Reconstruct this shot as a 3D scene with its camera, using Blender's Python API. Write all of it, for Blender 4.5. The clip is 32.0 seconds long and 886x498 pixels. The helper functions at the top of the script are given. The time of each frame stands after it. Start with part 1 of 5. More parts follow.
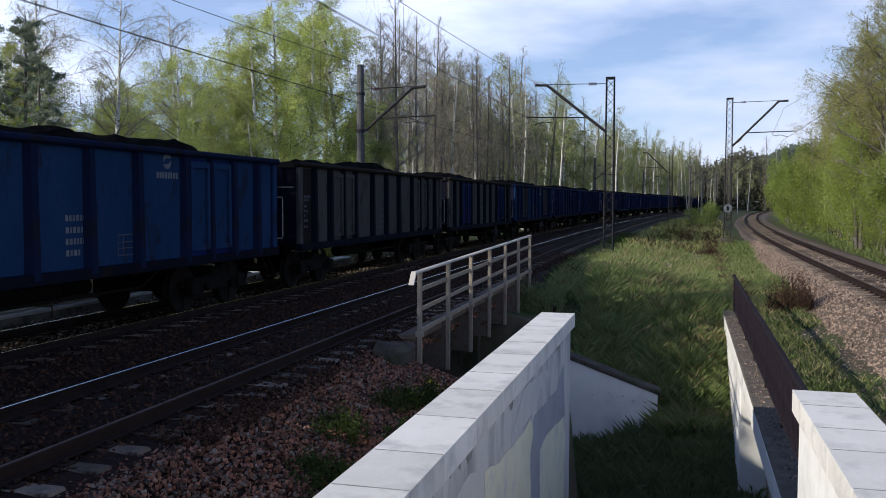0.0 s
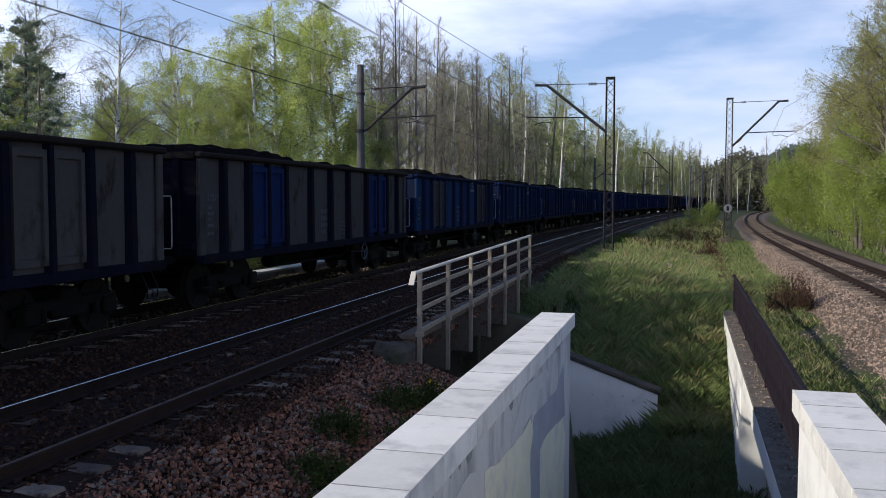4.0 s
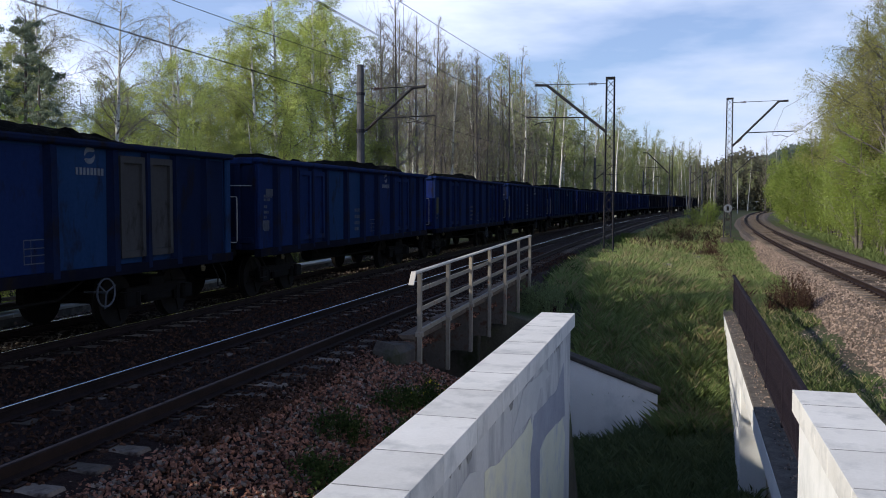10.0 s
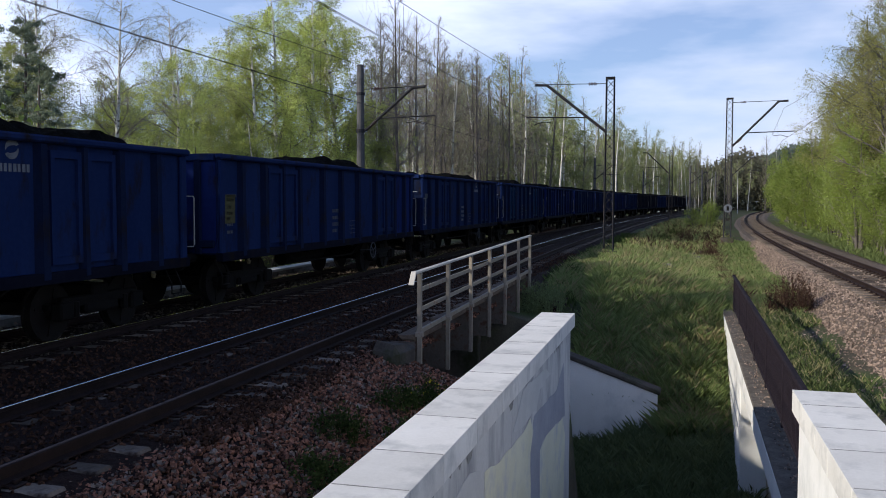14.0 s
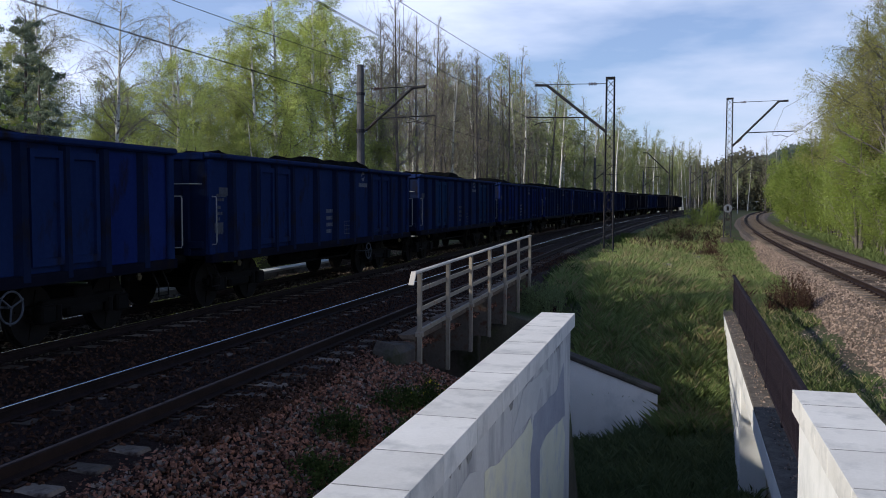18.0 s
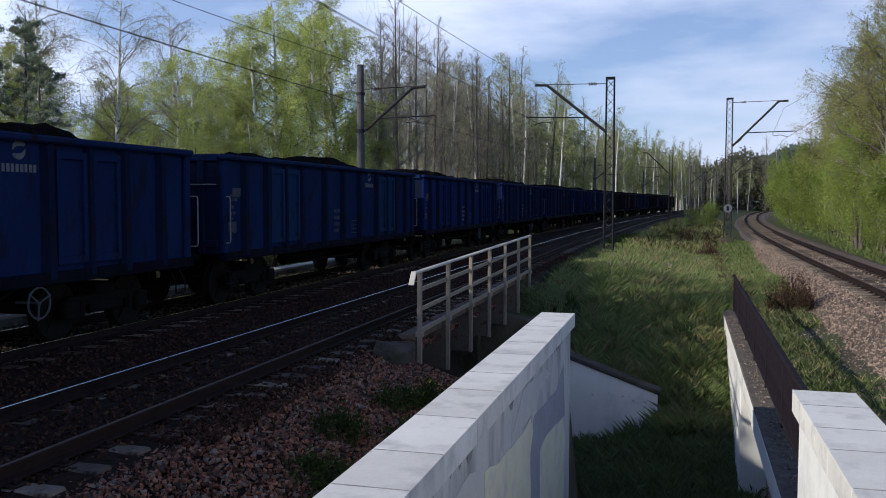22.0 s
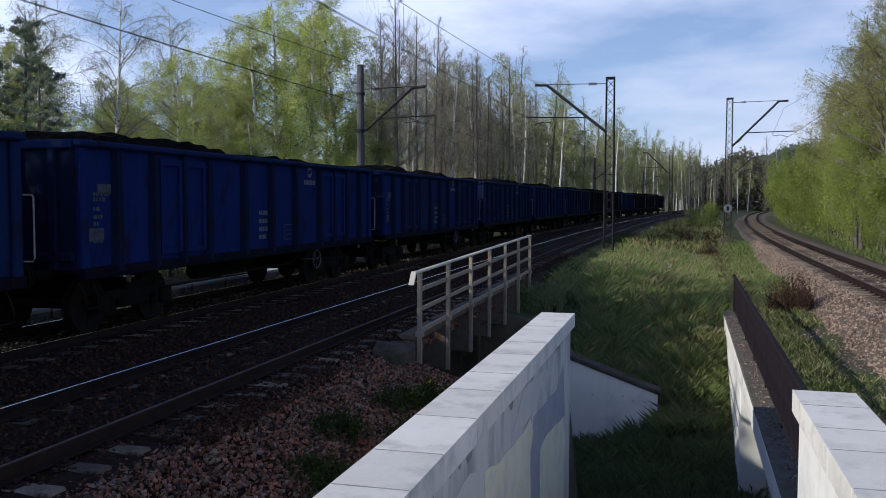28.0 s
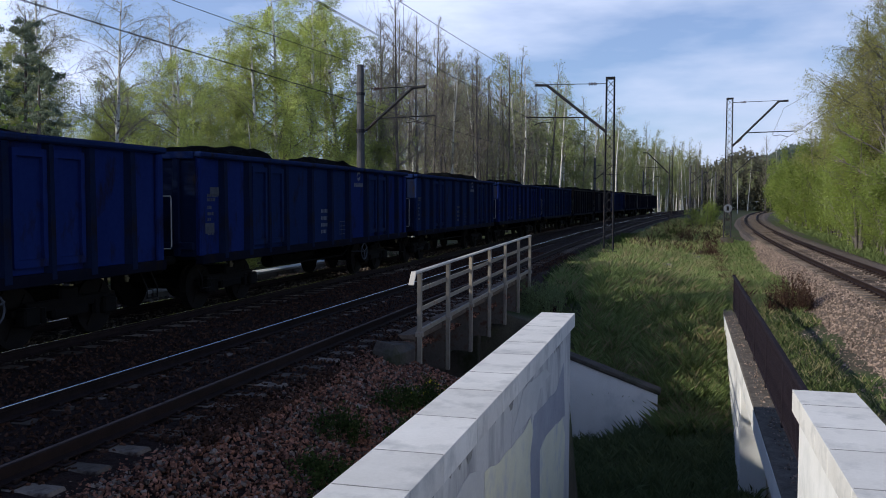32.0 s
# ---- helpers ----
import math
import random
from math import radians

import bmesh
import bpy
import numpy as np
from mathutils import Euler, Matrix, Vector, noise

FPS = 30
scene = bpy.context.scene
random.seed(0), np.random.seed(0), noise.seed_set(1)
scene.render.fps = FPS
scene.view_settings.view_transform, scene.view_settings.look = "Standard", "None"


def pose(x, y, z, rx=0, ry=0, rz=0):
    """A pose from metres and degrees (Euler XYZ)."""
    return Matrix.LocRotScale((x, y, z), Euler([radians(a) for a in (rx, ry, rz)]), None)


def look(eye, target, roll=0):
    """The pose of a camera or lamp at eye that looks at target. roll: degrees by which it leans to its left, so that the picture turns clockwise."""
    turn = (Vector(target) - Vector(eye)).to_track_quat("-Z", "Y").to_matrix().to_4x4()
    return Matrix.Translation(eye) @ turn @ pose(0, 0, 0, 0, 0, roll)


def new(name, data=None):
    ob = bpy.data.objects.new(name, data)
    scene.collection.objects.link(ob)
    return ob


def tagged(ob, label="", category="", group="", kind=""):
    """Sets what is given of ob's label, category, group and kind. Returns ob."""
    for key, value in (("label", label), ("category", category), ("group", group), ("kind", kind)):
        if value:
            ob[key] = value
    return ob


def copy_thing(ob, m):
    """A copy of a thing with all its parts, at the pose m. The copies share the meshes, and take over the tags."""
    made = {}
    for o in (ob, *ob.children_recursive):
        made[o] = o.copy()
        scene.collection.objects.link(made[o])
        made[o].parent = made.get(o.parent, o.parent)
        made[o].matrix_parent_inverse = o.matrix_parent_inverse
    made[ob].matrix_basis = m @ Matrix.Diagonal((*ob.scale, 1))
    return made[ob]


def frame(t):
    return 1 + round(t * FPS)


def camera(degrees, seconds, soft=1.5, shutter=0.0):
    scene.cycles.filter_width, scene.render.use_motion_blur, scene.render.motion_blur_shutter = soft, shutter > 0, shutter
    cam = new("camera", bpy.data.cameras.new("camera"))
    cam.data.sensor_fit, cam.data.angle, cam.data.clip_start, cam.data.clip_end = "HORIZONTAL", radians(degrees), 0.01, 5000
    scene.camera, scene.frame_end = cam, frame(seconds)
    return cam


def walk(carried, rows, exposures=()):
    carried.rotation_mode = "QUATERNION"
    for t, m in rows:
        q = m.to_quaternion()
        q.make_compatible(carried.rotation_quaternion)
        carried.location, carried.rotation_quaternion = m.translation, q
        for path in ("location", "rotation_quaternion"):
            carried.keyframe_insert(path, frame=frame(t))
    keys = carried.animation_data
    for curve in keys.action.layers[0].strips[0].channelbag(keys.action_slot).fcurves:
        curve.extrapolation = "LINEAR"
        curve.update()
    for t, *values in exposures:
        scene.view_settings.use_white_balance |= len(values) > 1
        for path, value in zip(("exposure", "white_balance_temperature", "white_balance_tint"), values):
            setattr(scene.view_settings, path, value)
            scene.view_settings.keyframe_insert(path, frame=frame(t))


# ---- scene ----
# ---- camera ----
cam = camera(53.67, 32.0, soft=0.95)
EYE = (0.0, 0.0, 2.2)
AIM = (-2.5921, 9.6417, 1.6450)
walk(cam, [(0.0, look(EYE, AIM, 0.17)), (32.0, look(EYE, AIM, 0.17))],
     exposures=[(0.0, 0.06, 6450, 10), (13.0, 0.06, 6450, 10), (19.0, -0.10, 6330, 10), (32.0, -0.16, 6230, 10)])

# ---- world, sun ----
SUN_DIR = Vector((-0.73, -0.61, 0.425)).normalized()      # towards the sun
SUN_EL = math.asin(SUN_DIR.z)
SUN_AZ = math.atan2(SUN_DIR.x, SUN_DIR.y)


def nd(nt, kind, **inputs):
    n = nt.nodes.new(kind)
    for k, v in inputs.items():
        n.inputs[k.replace("_", " ")].default_value = v
    return n


def make_world():
    w = bpy.data.worlds.new("sky")
    scene.world = w
    w.use_nodes = True
    nt = w.node_tree
    nt.nodes.clear()
    out = nt.nodes.new("ShaderNodeOutputWorld")
    bg = nt.nodes.new("ShaderNodeBackground")
    bg.inputs["Strength"].default_value = 0.1
    sky = nt.nodes.new("ShaderNodeTexSky")
    sky.sky_type = "NISHITA"
    sky.sun_disc = False
    sky.sun_elevation = SUN_EL
    sky.sun_rotation = SUN_AZ
    sky.air_density, sky.dust_density, sky.ozone_density = 1.0, 0.3, 5.0
    tc = nt.nodes.new("ShaderNodeTexCoord")
    mp = nt.nodes.new("ShaderNodeMapping")
    mp.inputs["Scale"].default_value = (1.6, 1.6, 6.0)
    mp.inputs["Rotation"].default_value = (0.0, 0.12, 0.5)
    nz = nd(nt, "ShaderNodeTexNoise", Scale=1.5, Detail=6.0, Roughness=0.52)
    rp = nt.nodes.new("ShaderNodeValToRGB")
    rp.color_ramp.elements[0].position, rp.color_ramp.elements[1].position = 0.41, 0.62
    mx = nt.nodes.new("ShaderNodeMix")
    mx.data_type = "RGBA"
    mx.inputs["B"].default_value = (7.7, 8.5, 10.8, 1)
    L = nt.links.new
    L(tc.outputs["Generated"], mp.inputs["Vector"])
    L(mp.outputs["Vector"], nz.inputs["Vector"])
    L(nz.outputs["Fac"], rp.inputs["Fac"])
    rp.color_ramp.elements[0].color = (0.24, 0.24, 0.24, 1)
    rp.color_ramp.elements[1].color = (1.0, 1.0, 1.0, 1)
    # haze and cloud thin out towards the zenith
    sp = nt.nodes.new("ShaderNodeSeparateXYZ")
    L(tc.outputs["Generated"], sp.inputs[0])
    fade = nd(nt, "ShaderNodeMapRange")
    fade.inputs["From Min"].default_value, fade.inputs["From Max"].default_value = 0.22, 0.65
    fade.inputs["To Min"].default_value, fade.inputs["To Max"].default_value = 1.0, 0.08
    L(sp.outputs["Z"], fade.inputs["Value"])
    mu = nt.nodes.new("ShaderNodeMath")
    mu.operation = "MULTIPLY"
    L(rp.outputs["Color"], mu.inputs[0])
    L(fade.outputs["Result"], mu.inputs[1])
    L(mu.outputs[0], mx.inputs["Factor"])
    tint = nt.nodes.new("ShaderNodeMix")
    tint.data_type, tint.blend_type = "RGBA", "MULTIPLY"
    tint.inputs["Factor"].default_value = 1.0
    tint.inputs["B"].default_value = (0.96, 1.0, 1.16, 1)
    L(sky.outputs["Color"], tint.inputs["A"])
    L(tint.outputs["Result"], mx.inputs["A"])
    # the haze is brighter towards the sun
    dt = nt.nodes.new("ShaderNodeVectorMath")
    dt.operation = "DOT_PRODUCT"
    L(tc.outputs["Generated"], dt.inputs[0])
    dt.inputs[1].default_value = SUN_DIR
    gl = nd(nt, "ShaderNodeMapRange")
    gl.inputs["From Min"].default_value, gl.inputs["From Max"].default_value = -0.7, 0.15
    gl.inputs["To Min"].default_value, gl.inputs["To Max"].default_value = 0.95, 1.42
    L(dt.outputs["Value"], gl.inputs["Value"])
    sc = nt.nodes.new("ShaderNodeVectorMath")
    sc.operation = "SCALE"
    L(mx.outputs["Result"], sc.inputs[0])
    L(gl.outputs["Result"], sc.inputs["Scale"])
    L(sc.outputs["Vector"], bg.inputs["Color"])
    L(bg.outputs["Background"], out.inputs["Surface"])


make_world()
sun = new("sun", bpy.data.lights.new("sun", "SUN"))
sun.data.energy = 5.0
sun.data.angle = radians(0.53)
sun.data.color = (1.0, 0.93, 0.80)
sun.matrix_world = look(SUN_DIR * 100, (0, 0, 0))

# ---- mesh helpers ----


class Geo:
    """Collects vertices and faces of one mesh."""

    def __init__(self):
        self.v, self.f, self.smooth = [], [], False

    def face(self, pts, centre=None):
        pts = [Vector(p) for p in pts]
        if centre is not None:
            n = (pts[1] - pts[0]).cross(pts[2] - pts[0])
            mid = sum(pts, Vector()) / len(pts)
            if n.dot(mid - Vector(centre)) < 0:
                pts.reverse()
        k = len(self.v)
        self.v += [tuple(p) for p in pts]
        self.f.append(tuple(range(k, k + len(pts))))
        return self

    def box(self, x0, x1, y0, y1, z0, z1, m=None):
        k = len(self.v)
        vs = [(x, y, z) for z in (z0, z1) for y in (y0, y1) for x in (x0, x1)]
        if m is not None:
            vs = [tuple(m @ Vector(p)) for p in vs]
        self.v += vs
        for q in ((0, 2, 3, 1), (4, 5, 7, 6), (0, 1, 5, 4), (2, 6, 7, 3), (0, 4, 6, 2), (1, 3, 7, 5)):
            self.f.append(tuple(k + i for i in q))
        return self

    def cbox(self, x0, x1, y0, y1, z0, z1, c=0.01, m=None):
        """A box with chamfered edges."""
        cx, cy, cz = (x0 + x1) / 2, (y0 + y1) / 2, (z0 + z1) / 2
        h = ((x1 - x0) / 2, (y1 - y0) / 2, (z1 - z0) / 2)
        k = len(self.v)
        idx, vs = {}, []
        for sx in (-1, 1):
            for sy in (-1, 1):
                for sz in (-1, 1):
                    s = (sx, sy, sz)
                    for a in range(3):
                        p = [s[i] * (h[i] if i == a else h[i] - c) for i in range(3)]
                        idx[s, a] = len(vs)
                        vs.append(Vector((cx + p[0], cy + p[1], cz + p[2])))
        mid = Vector((cx, cy, cz))
        fs = []
        for a in range(3):
            b, d = (a + 1) % 3, (a + 2) % 3
            for sg in (-1, 1):
                q = []
                for sb, sd in ((-1, -1), (1, -1), (1, 1), (-1, 1)):
                    s = [0, 0, 0]
                    s[a], s[b], s[d] = sg, sb, sd
                    q.append(idx[tuple(s), a])
                fs.append(q)
            for sb in (-1, 1):
                for sd in (-1, 1):
                    s0, s1 = [0, 0, 0], [0, 0, 0]
                    s0[a], s0[b], s0[d] = -1, sb, sd
                    s1[a], s1[b], s1[d] = 1, sb, sd
                    fs.append([idx[tuple(s0), b], idx[tuple(s1), b], idx[tuple(s1), d], idx[tuple(s0), d]])
        for s in [(i, j, l) for i in (-1, 1) for j in (-1, 1) for l in (-1, 1)]:
            fs.append([idx[s, 0], idx[s, 1], idx[s, 2]])
        for q in fs:
            p = [vs[i] for i in q]
            n = (p[1] - p[0]).cross(p[2] - p[0])
            if n.dot(sum(p, Vector()) / len(p) - mid) < 0:
                q.reverse()
            self.f.append(tuple(k + i for i in q))
        self.v += [tuple(m @ p) if m is not None else tuple(p) for p in vs]
        return self

    def tube(self, pts, radii, seg=6, cap=True):
        pts = [Vector(p) for p in pts]
        if not isinstance(radii, (list, tuple)):
            radii = [radii] * len(pts)
        k = len(self.v)
        n = len(pts)
        for i, p in enumerate(pts):
            d = (pts[min(i + 1, n - 1)] - pts[max(i - 1, 0)])
            if d.length < 1e-9:
                d = Vector((0, 0, 1))
            d.normalize()
            u = d.cross(Vector((0, 0, 1)) if abs(d.z) < 0.9 else Vector((1, 0, 0))).normalized()
            w = d.cross(u)
            for j in range(seg):
                a = 2 * math.pi * j / seg
                self.v.append(tuple(p + (u * math.cos(a) + w * math.sin(a)) * radii[i]))
        for i in range(n - 1):
            for j in range(seg):
                a, b = k + i * seg + j, k + i * seg + (j + 1) % seg
                self.f.append((b, a, a + seg, b + seg))
        if cap:
            self.f.append(tuple(k + j for j in range(seg)))
            self.f.append(tuple(k + (n - 1) * seg + j for j in reversed(range(seg))))
        return self

    def ring(self, centre, axis, r, t, n=20, seg=5):
        """A torus round an axis ('x', 'y' or 'z')."""
        k = len(self.v)
        for i in range(n):
            a = 2 * math.pi * i / n
            for j in range(seg):
                b = 2 * math.pi * j / seg
                q, h = r + t * math.cos(b), t * math.sin(b)
                p = {"x": (h, q * math.cos(a), q * math.sin(a)), "y": (q * math.sin(a), h, q * math.cos(a)),
                     "z": (q * math.cos(a), q * math.sin(a), h)}[axis]
                self.v.append(tuple(Vector(centre) + Vector(p)))
        for i in range(n):
            for j in range(seg):
                a, b = k + i * seg + j, k + i * seg + (j + 1) % seg
                c, d = k + (i + 1) % n * seg + j, k + (i + 1) % n * seg + (j + 1) % seg
                self.f.append((a, c, d, b))
        return self

    def grid(self, xs, ys, zf):
        """A height field over the lines xs and ys."""
        k = len(self.v)
        for y in ys:
            for x in xs:
                self.v.append((x, y, zf(x, y)))
        w = len(xs)
        for j in range(len(ys) - 1):
            for i in range(w - 1):
                a = k + j * w + i
                self.f.append((a, a + 1, a + w + 1, a + w))
        return self

    def sweep(self, section, path, closed=True):
        """Extrudes a section of (x offset, z) along a path of (x, y, angle)."""
        k = len(self.v)
        n = len(section)
        for px, py, a in path:
            for sx, sz in section:
                self.v.append((px + sx * math.cos(a), py - sx * math.sin(a), sz))
        for i in range(len(path) - 1):
            for j in range(n if closed else n - 1):
                a, b = k + i * n + j, k + i * n + (j + 1) % n
                self.f.append((b, a, a + n, b + n))
        if closed:
            self.f.append(tuple(k + j for j in range(n)))
            self.f.append(tuple(k + (len(path) - 1) * n + j for j in reversed(range(n))))
        return self

    def mesh(self, name, mat):
        me = bpy.data.meshes.new(name)
        me.from_pydata(self.v, [], self.f)
        if self.smooth:
            me.polygons.foreach_set("use_smooth", [True] * len(me.polygons))
        me.materials.append(mat)
        me.update()
        return me


def part(name, geo, mat, parent, label=""):
    me = geo if isinstance(geo, bpy.types.Mesh) else geo.mesh(name, mat)
    ob = new(name, me)
    ob.parent = parent
    return tagged(ob, label)


def thing(name, label, category, group="", kind="", m=None):
    ob = new(name)
    ob.empty_display_size = 0.2
    if m is not None:
        ob.matrix_basis = m
    return tagged(ob, label, category, group, kind)


def solid(name, geo, mat, label, category, group="", kind="", m=None):
    ob = new(name, geo if isinstance(geo, bpy.types.Mesh) else geo.mesh(name, mat))
    if m is not None:
        ob.matrix_basis = m
    return tagged(ob, label, category, group, kind)


# ---- materials ----


def mat(name, a, b, rough=0.8, scale=3.0, fine=40.0, bump=0.15, metal=0.0, spec=0.15, detail=6.0,
        third=None, third_scale=0.7, third_at=(0.5, 0.65), rand=0.0, stretch=(1, 1, 1), island=False, bump_dist=0.02):
    """Two colours mixed by coarse and fine noise, a third as stains, relief by fine noise."""
    m = bpy.data.materials.new(name)
    m.use_nodes = True
    nt = m.node_tree
    bs = nt.nodes["Principled BSDF"]
    bs.inputs["Roughness"].default_value = rough
    bs.inputs["Metallic"].default_value = metal
    bs.inputs["Specular IOR Level"].default_value = spec
    L = nt.links.new
    tc = nt.nodes.new("ShaderNodeTexCoord")
    mp = nt.nodes.new("ShaderNodeMapping")
    mp.inputs["Scale"].default_value = stretch
    L(tc.outputs["Object"], mp.inputs["Vector"])
    n1 = nd(nt, "ShaderNodeTexNoise", Scale=scale, Detail=detail, Roughness=0.6)
    n2 = nd(nt, "ShaderNodeTexNoise", Scale=fine, Detail=3.0, Roughness=0.6)
    L(mp.outputs["Vector"], n1.inputs["Vector"])
    L(tc.outputs["Object"], n2.inputs["Vector"])
    ad = nt.nodes.new("ShaderNodeMath")
    ad.operation = "MULTIPLY_ADD"
    L(n2.outputs["Fac"], ad.inputs[0])
    ad.inputs[1].default_value = 0.5
    L(n1.outputs["Fac"], ad.inputs[2])
    mr = nd(nt, "ShaderNodeMapRange")
    mr.inputs["From Min"].default_value, mr.inputs["From Max"].default_value = 0.5, 1.0
    L(ad.outputs[0], mr.inputs["Value"])
    mx = nt.nodes.new("ShaderNodeMix")
    mx.data_type = "RGBA"
    mx.inputs["A"].default_value, mx.inputs["B"].default_value = (*a, 1), (*b, 1)
    L(mr.outputs["Result"], mx.inputs["Factor"])
    col = mx.outputs["Result"]
    if third:
        n3 = nd(nt, "ShaderNodeTexNoise", Scale=third_scale, Detail=5.0, Roughness=0.65)
        L(mp.outputs["Vector"], n3.inputs["Vector"])
        m3 = nd(nt, "ShaderNodeMapRange")
        m3.inputs["From Min"].default_value, m3.inputs["From Max"].default_value = third_at
        L(n3.outputs["Fac"], m3.inputs["Value"])
        mx3 = nt.nodes.new("ShaderNodeMix")
        mx3.data_type = "RGBA"
        L(m3.outputs["Result"], mx3.inputs["Factor"])
        L(col, mx3.inputs["A"])
        mx3.inputs["B"].default_value = (*third, 1)
        col = mx3.outputs["Result"]
    if rand or island:
        if island:
            src = nt.nodes.new("ShaderNodeNewGeometry").outputs["Random Per Island"]
        else:
            src = nt.nodes.new("ShaderNodeObjectInfo").outputs["Random"]
        r = nd(nt, "ShaderNodeMapRange")
        amt = rand or 0.35
        r.inputs["To Min"].default_value, r.inputs["To Max"].default_value = 1 - amt, 1 + amt
        L(src, r.inputs["Value"])
        hs = nt.nodes.new("ShaderNodeHueSaturation")
        L(col, hs.inputs["Color"])
        L(r.outputs["Result"], hs.inputs["Value"])
        col = hs.outputs["Color"]
    L(col, bs.inputs["Base Color"])
    if bump:
        bp = nd(nt, "ShaderNodeBump", Strength=bump, Distance=bump_dist)
        L(ad.outputs[0], bp.inputs["Height"])
        L(bp.outputs["Normal"], bs.inputs["Normal"])
    return m


def leaf_mat(name, a, b, trans=0.45):
    """Thin leaves that let light through, varied leaf by leaf and tree by tree."""
    m = bpy.data.materials.new(name)
    m.use_nodes = True
    nt = m.node_tree
    nt.nodes.clear()
    L = nt.links.new
    out = nt.nodes.new("ShaderNodeOutputMaterial")
    geo = nt.nodes.new("ShaderNodeNewGeometry")
    oi = nt.nodes.new("ShaderNodeObjectInfo")
    mx = nt.nodes.new("ShaderNodeMix")
    mx.data_type = "RGBA"
    mx.inputs["A"].default_value, mx.inputs["B"].default_value = (*a, 1), (*b, 1)
    L(geo.outputs["Random Per Island"], mx.inputs["Factor"])
    r = nd(nt, "ShaderNodeMapRange")
    r.inputs["To Min"].default_value, r.inputs["To Max"].default_value = 0.70, 1.25
    L(oi.outputs["Random"], r.inputs["Value"])
    hs = nt.nodes.new("ShaderNodeHueSaturation")
    L(mx.outputs["Result"], hs.inputs["Color"])
    L(r.outputs["Result"], hs.inputs["Value"])
    d = nd(nt, "ShaderNodeBsdfDiffuse")
    t = nd(nt, "ShaderNodeBsdfTranslucent")
    s = nd(nt, "ShaderNodeMixShader", Fac=trans)
    L(hs.outputs["Color"], d.inputs["Color"])
    L(hs.outputs["Color"], t.inputs["Color"])
    L(d.outputs["BSDF"], s.inputs[1])
    L(t.outputs["BSDF"], s.inputs[2])
    L(s.outputs["Shader"], out.inputs["Surface"])
    return m


def birch_bark():
    m = mat("birch_bark", (0.62, 0.60, 0.55), (0.48, 0.46, 0.42), 0.8, 2.0, 30, 0.2, rand=0.2,
            third=(0.06, 0.05, 0.045), third_scale=5.0, third_at=(0.55, 0.62), stretch=(1, 1, 1.0))
    return m


M_EARTH = mat("earth", (0.04, 0.035, 0.025), (0.10, 0.085, 0.055), 0.95, 1.2, 25, 0.5, third=(0.05, 0.07, 0.02), third_scale=0.35, third_at=(0.42, 0.58), bump_dist=0.05)
# Main-track ballast runs near-black to hold the train's shade; the pale one is sunlit.
M_BALLAST_SHADED = mat("ballast_bed", (0.011, 0.0052, 0.0042), (0.028, 0.0135, 0.0105), 0.95, 9.0, 38, 1.0, third=(0.015, 0.008, 0.006), third_scale=0.8, bump_dist=0.06)
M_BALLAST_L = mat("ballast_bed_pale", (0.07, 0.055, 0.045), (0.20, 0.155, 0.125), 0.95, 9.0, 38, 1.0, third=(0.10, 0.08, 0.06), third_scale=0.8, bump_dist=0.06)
# These two stone colours are toned down for shade under and beside the train.
M_STONE_M = mat("ballast_stone_under_train", (0.038, 0.030, 0.024), (0.15, 0.124, 0.098), 0.92, 6, 50, 0.3, island=True, rand=0.6)
M_STONE_D = mat("ballast_stone_shaded", (0.019, 0.0085, 0.0052), (0.074, 0.037, 0.023), 0.92, 6, 50, 0.3, island=True, rand=0.75)
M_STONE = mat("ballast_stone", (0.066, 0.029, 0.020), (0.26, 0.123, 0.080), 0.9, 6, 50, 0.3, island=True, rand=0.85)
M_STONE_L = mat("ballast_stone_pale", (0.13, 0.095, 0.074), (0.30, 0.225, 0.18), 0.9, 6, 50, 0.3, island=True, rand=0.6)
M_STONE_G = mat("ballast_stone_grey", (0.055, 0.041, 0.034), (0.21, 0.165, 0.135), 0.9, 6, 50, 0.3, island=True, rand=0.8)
M_RAIL_DULL = mat("rail_top_dull", (0.06, 0.045, 0.04), (0.11, 0.085, 0.078), 0.75, 3, 60, 0.1)
M_RAIL = mat("rail_rust", (0.010, 0.0058, 0.0052), (0.026, 0.0148, 0.0125), 0.75, 4, 60, 0.2)
M_RAILTOP = mat("rail_top_polished", (0.80, 0.80, 0.80), (0.70, 0.70, 0.69), 0.15, 3, 80, 0.03, metal=1.0)
M_SLEEPER = mat("sleeper_concrete", (0.068, 0.052, 0.040), (0.19, 0.150, 0.118), 0.9, 3, 45, 0.4, rand=0.5, third=(0.03, 0.019, 0.015), third_scale=2.5)
M_WHITE = mat("whitewashed_render", (0.66, 0.645, 0.61), (0.75, 0.735, 0.71), 0.85, 1.5, 30, 0.12, third=(0.52, 0.52, 0.50), third_scale=1.1, third_at=(0.52, 0.72))
M_WALL = mat("stained_whitewash", (0.47, 0.462, 0.445), (0.60, 0.588, 0.565), 0.88, 1.2, 30, 0.2, third=(0.29, 0.285, 0.285), third_scale=2.2, third_at=(0.46, 0.66), stretch=(1, 1, 0.3))
M_COPING = mat("coping_slab", (0.60, 0.575, 0.535), (0.70, 0.675, 0.635), 0.8, 2.2, 45, 0.12, rand=0.08, third=(0.44, 0.43, 0.41), third_scale=3.0, third_at=(0.50, 0.72))
M_CONCRETE = mat("old_concrete", (0.20, 0.185, 0.165), (0.34, 0.32, 0.29), 0.92, 2.0, 35, 0.4, third=(0.10, 0.085, 0.07), third_scale=1.3, third_at=(0.5, 0.65))
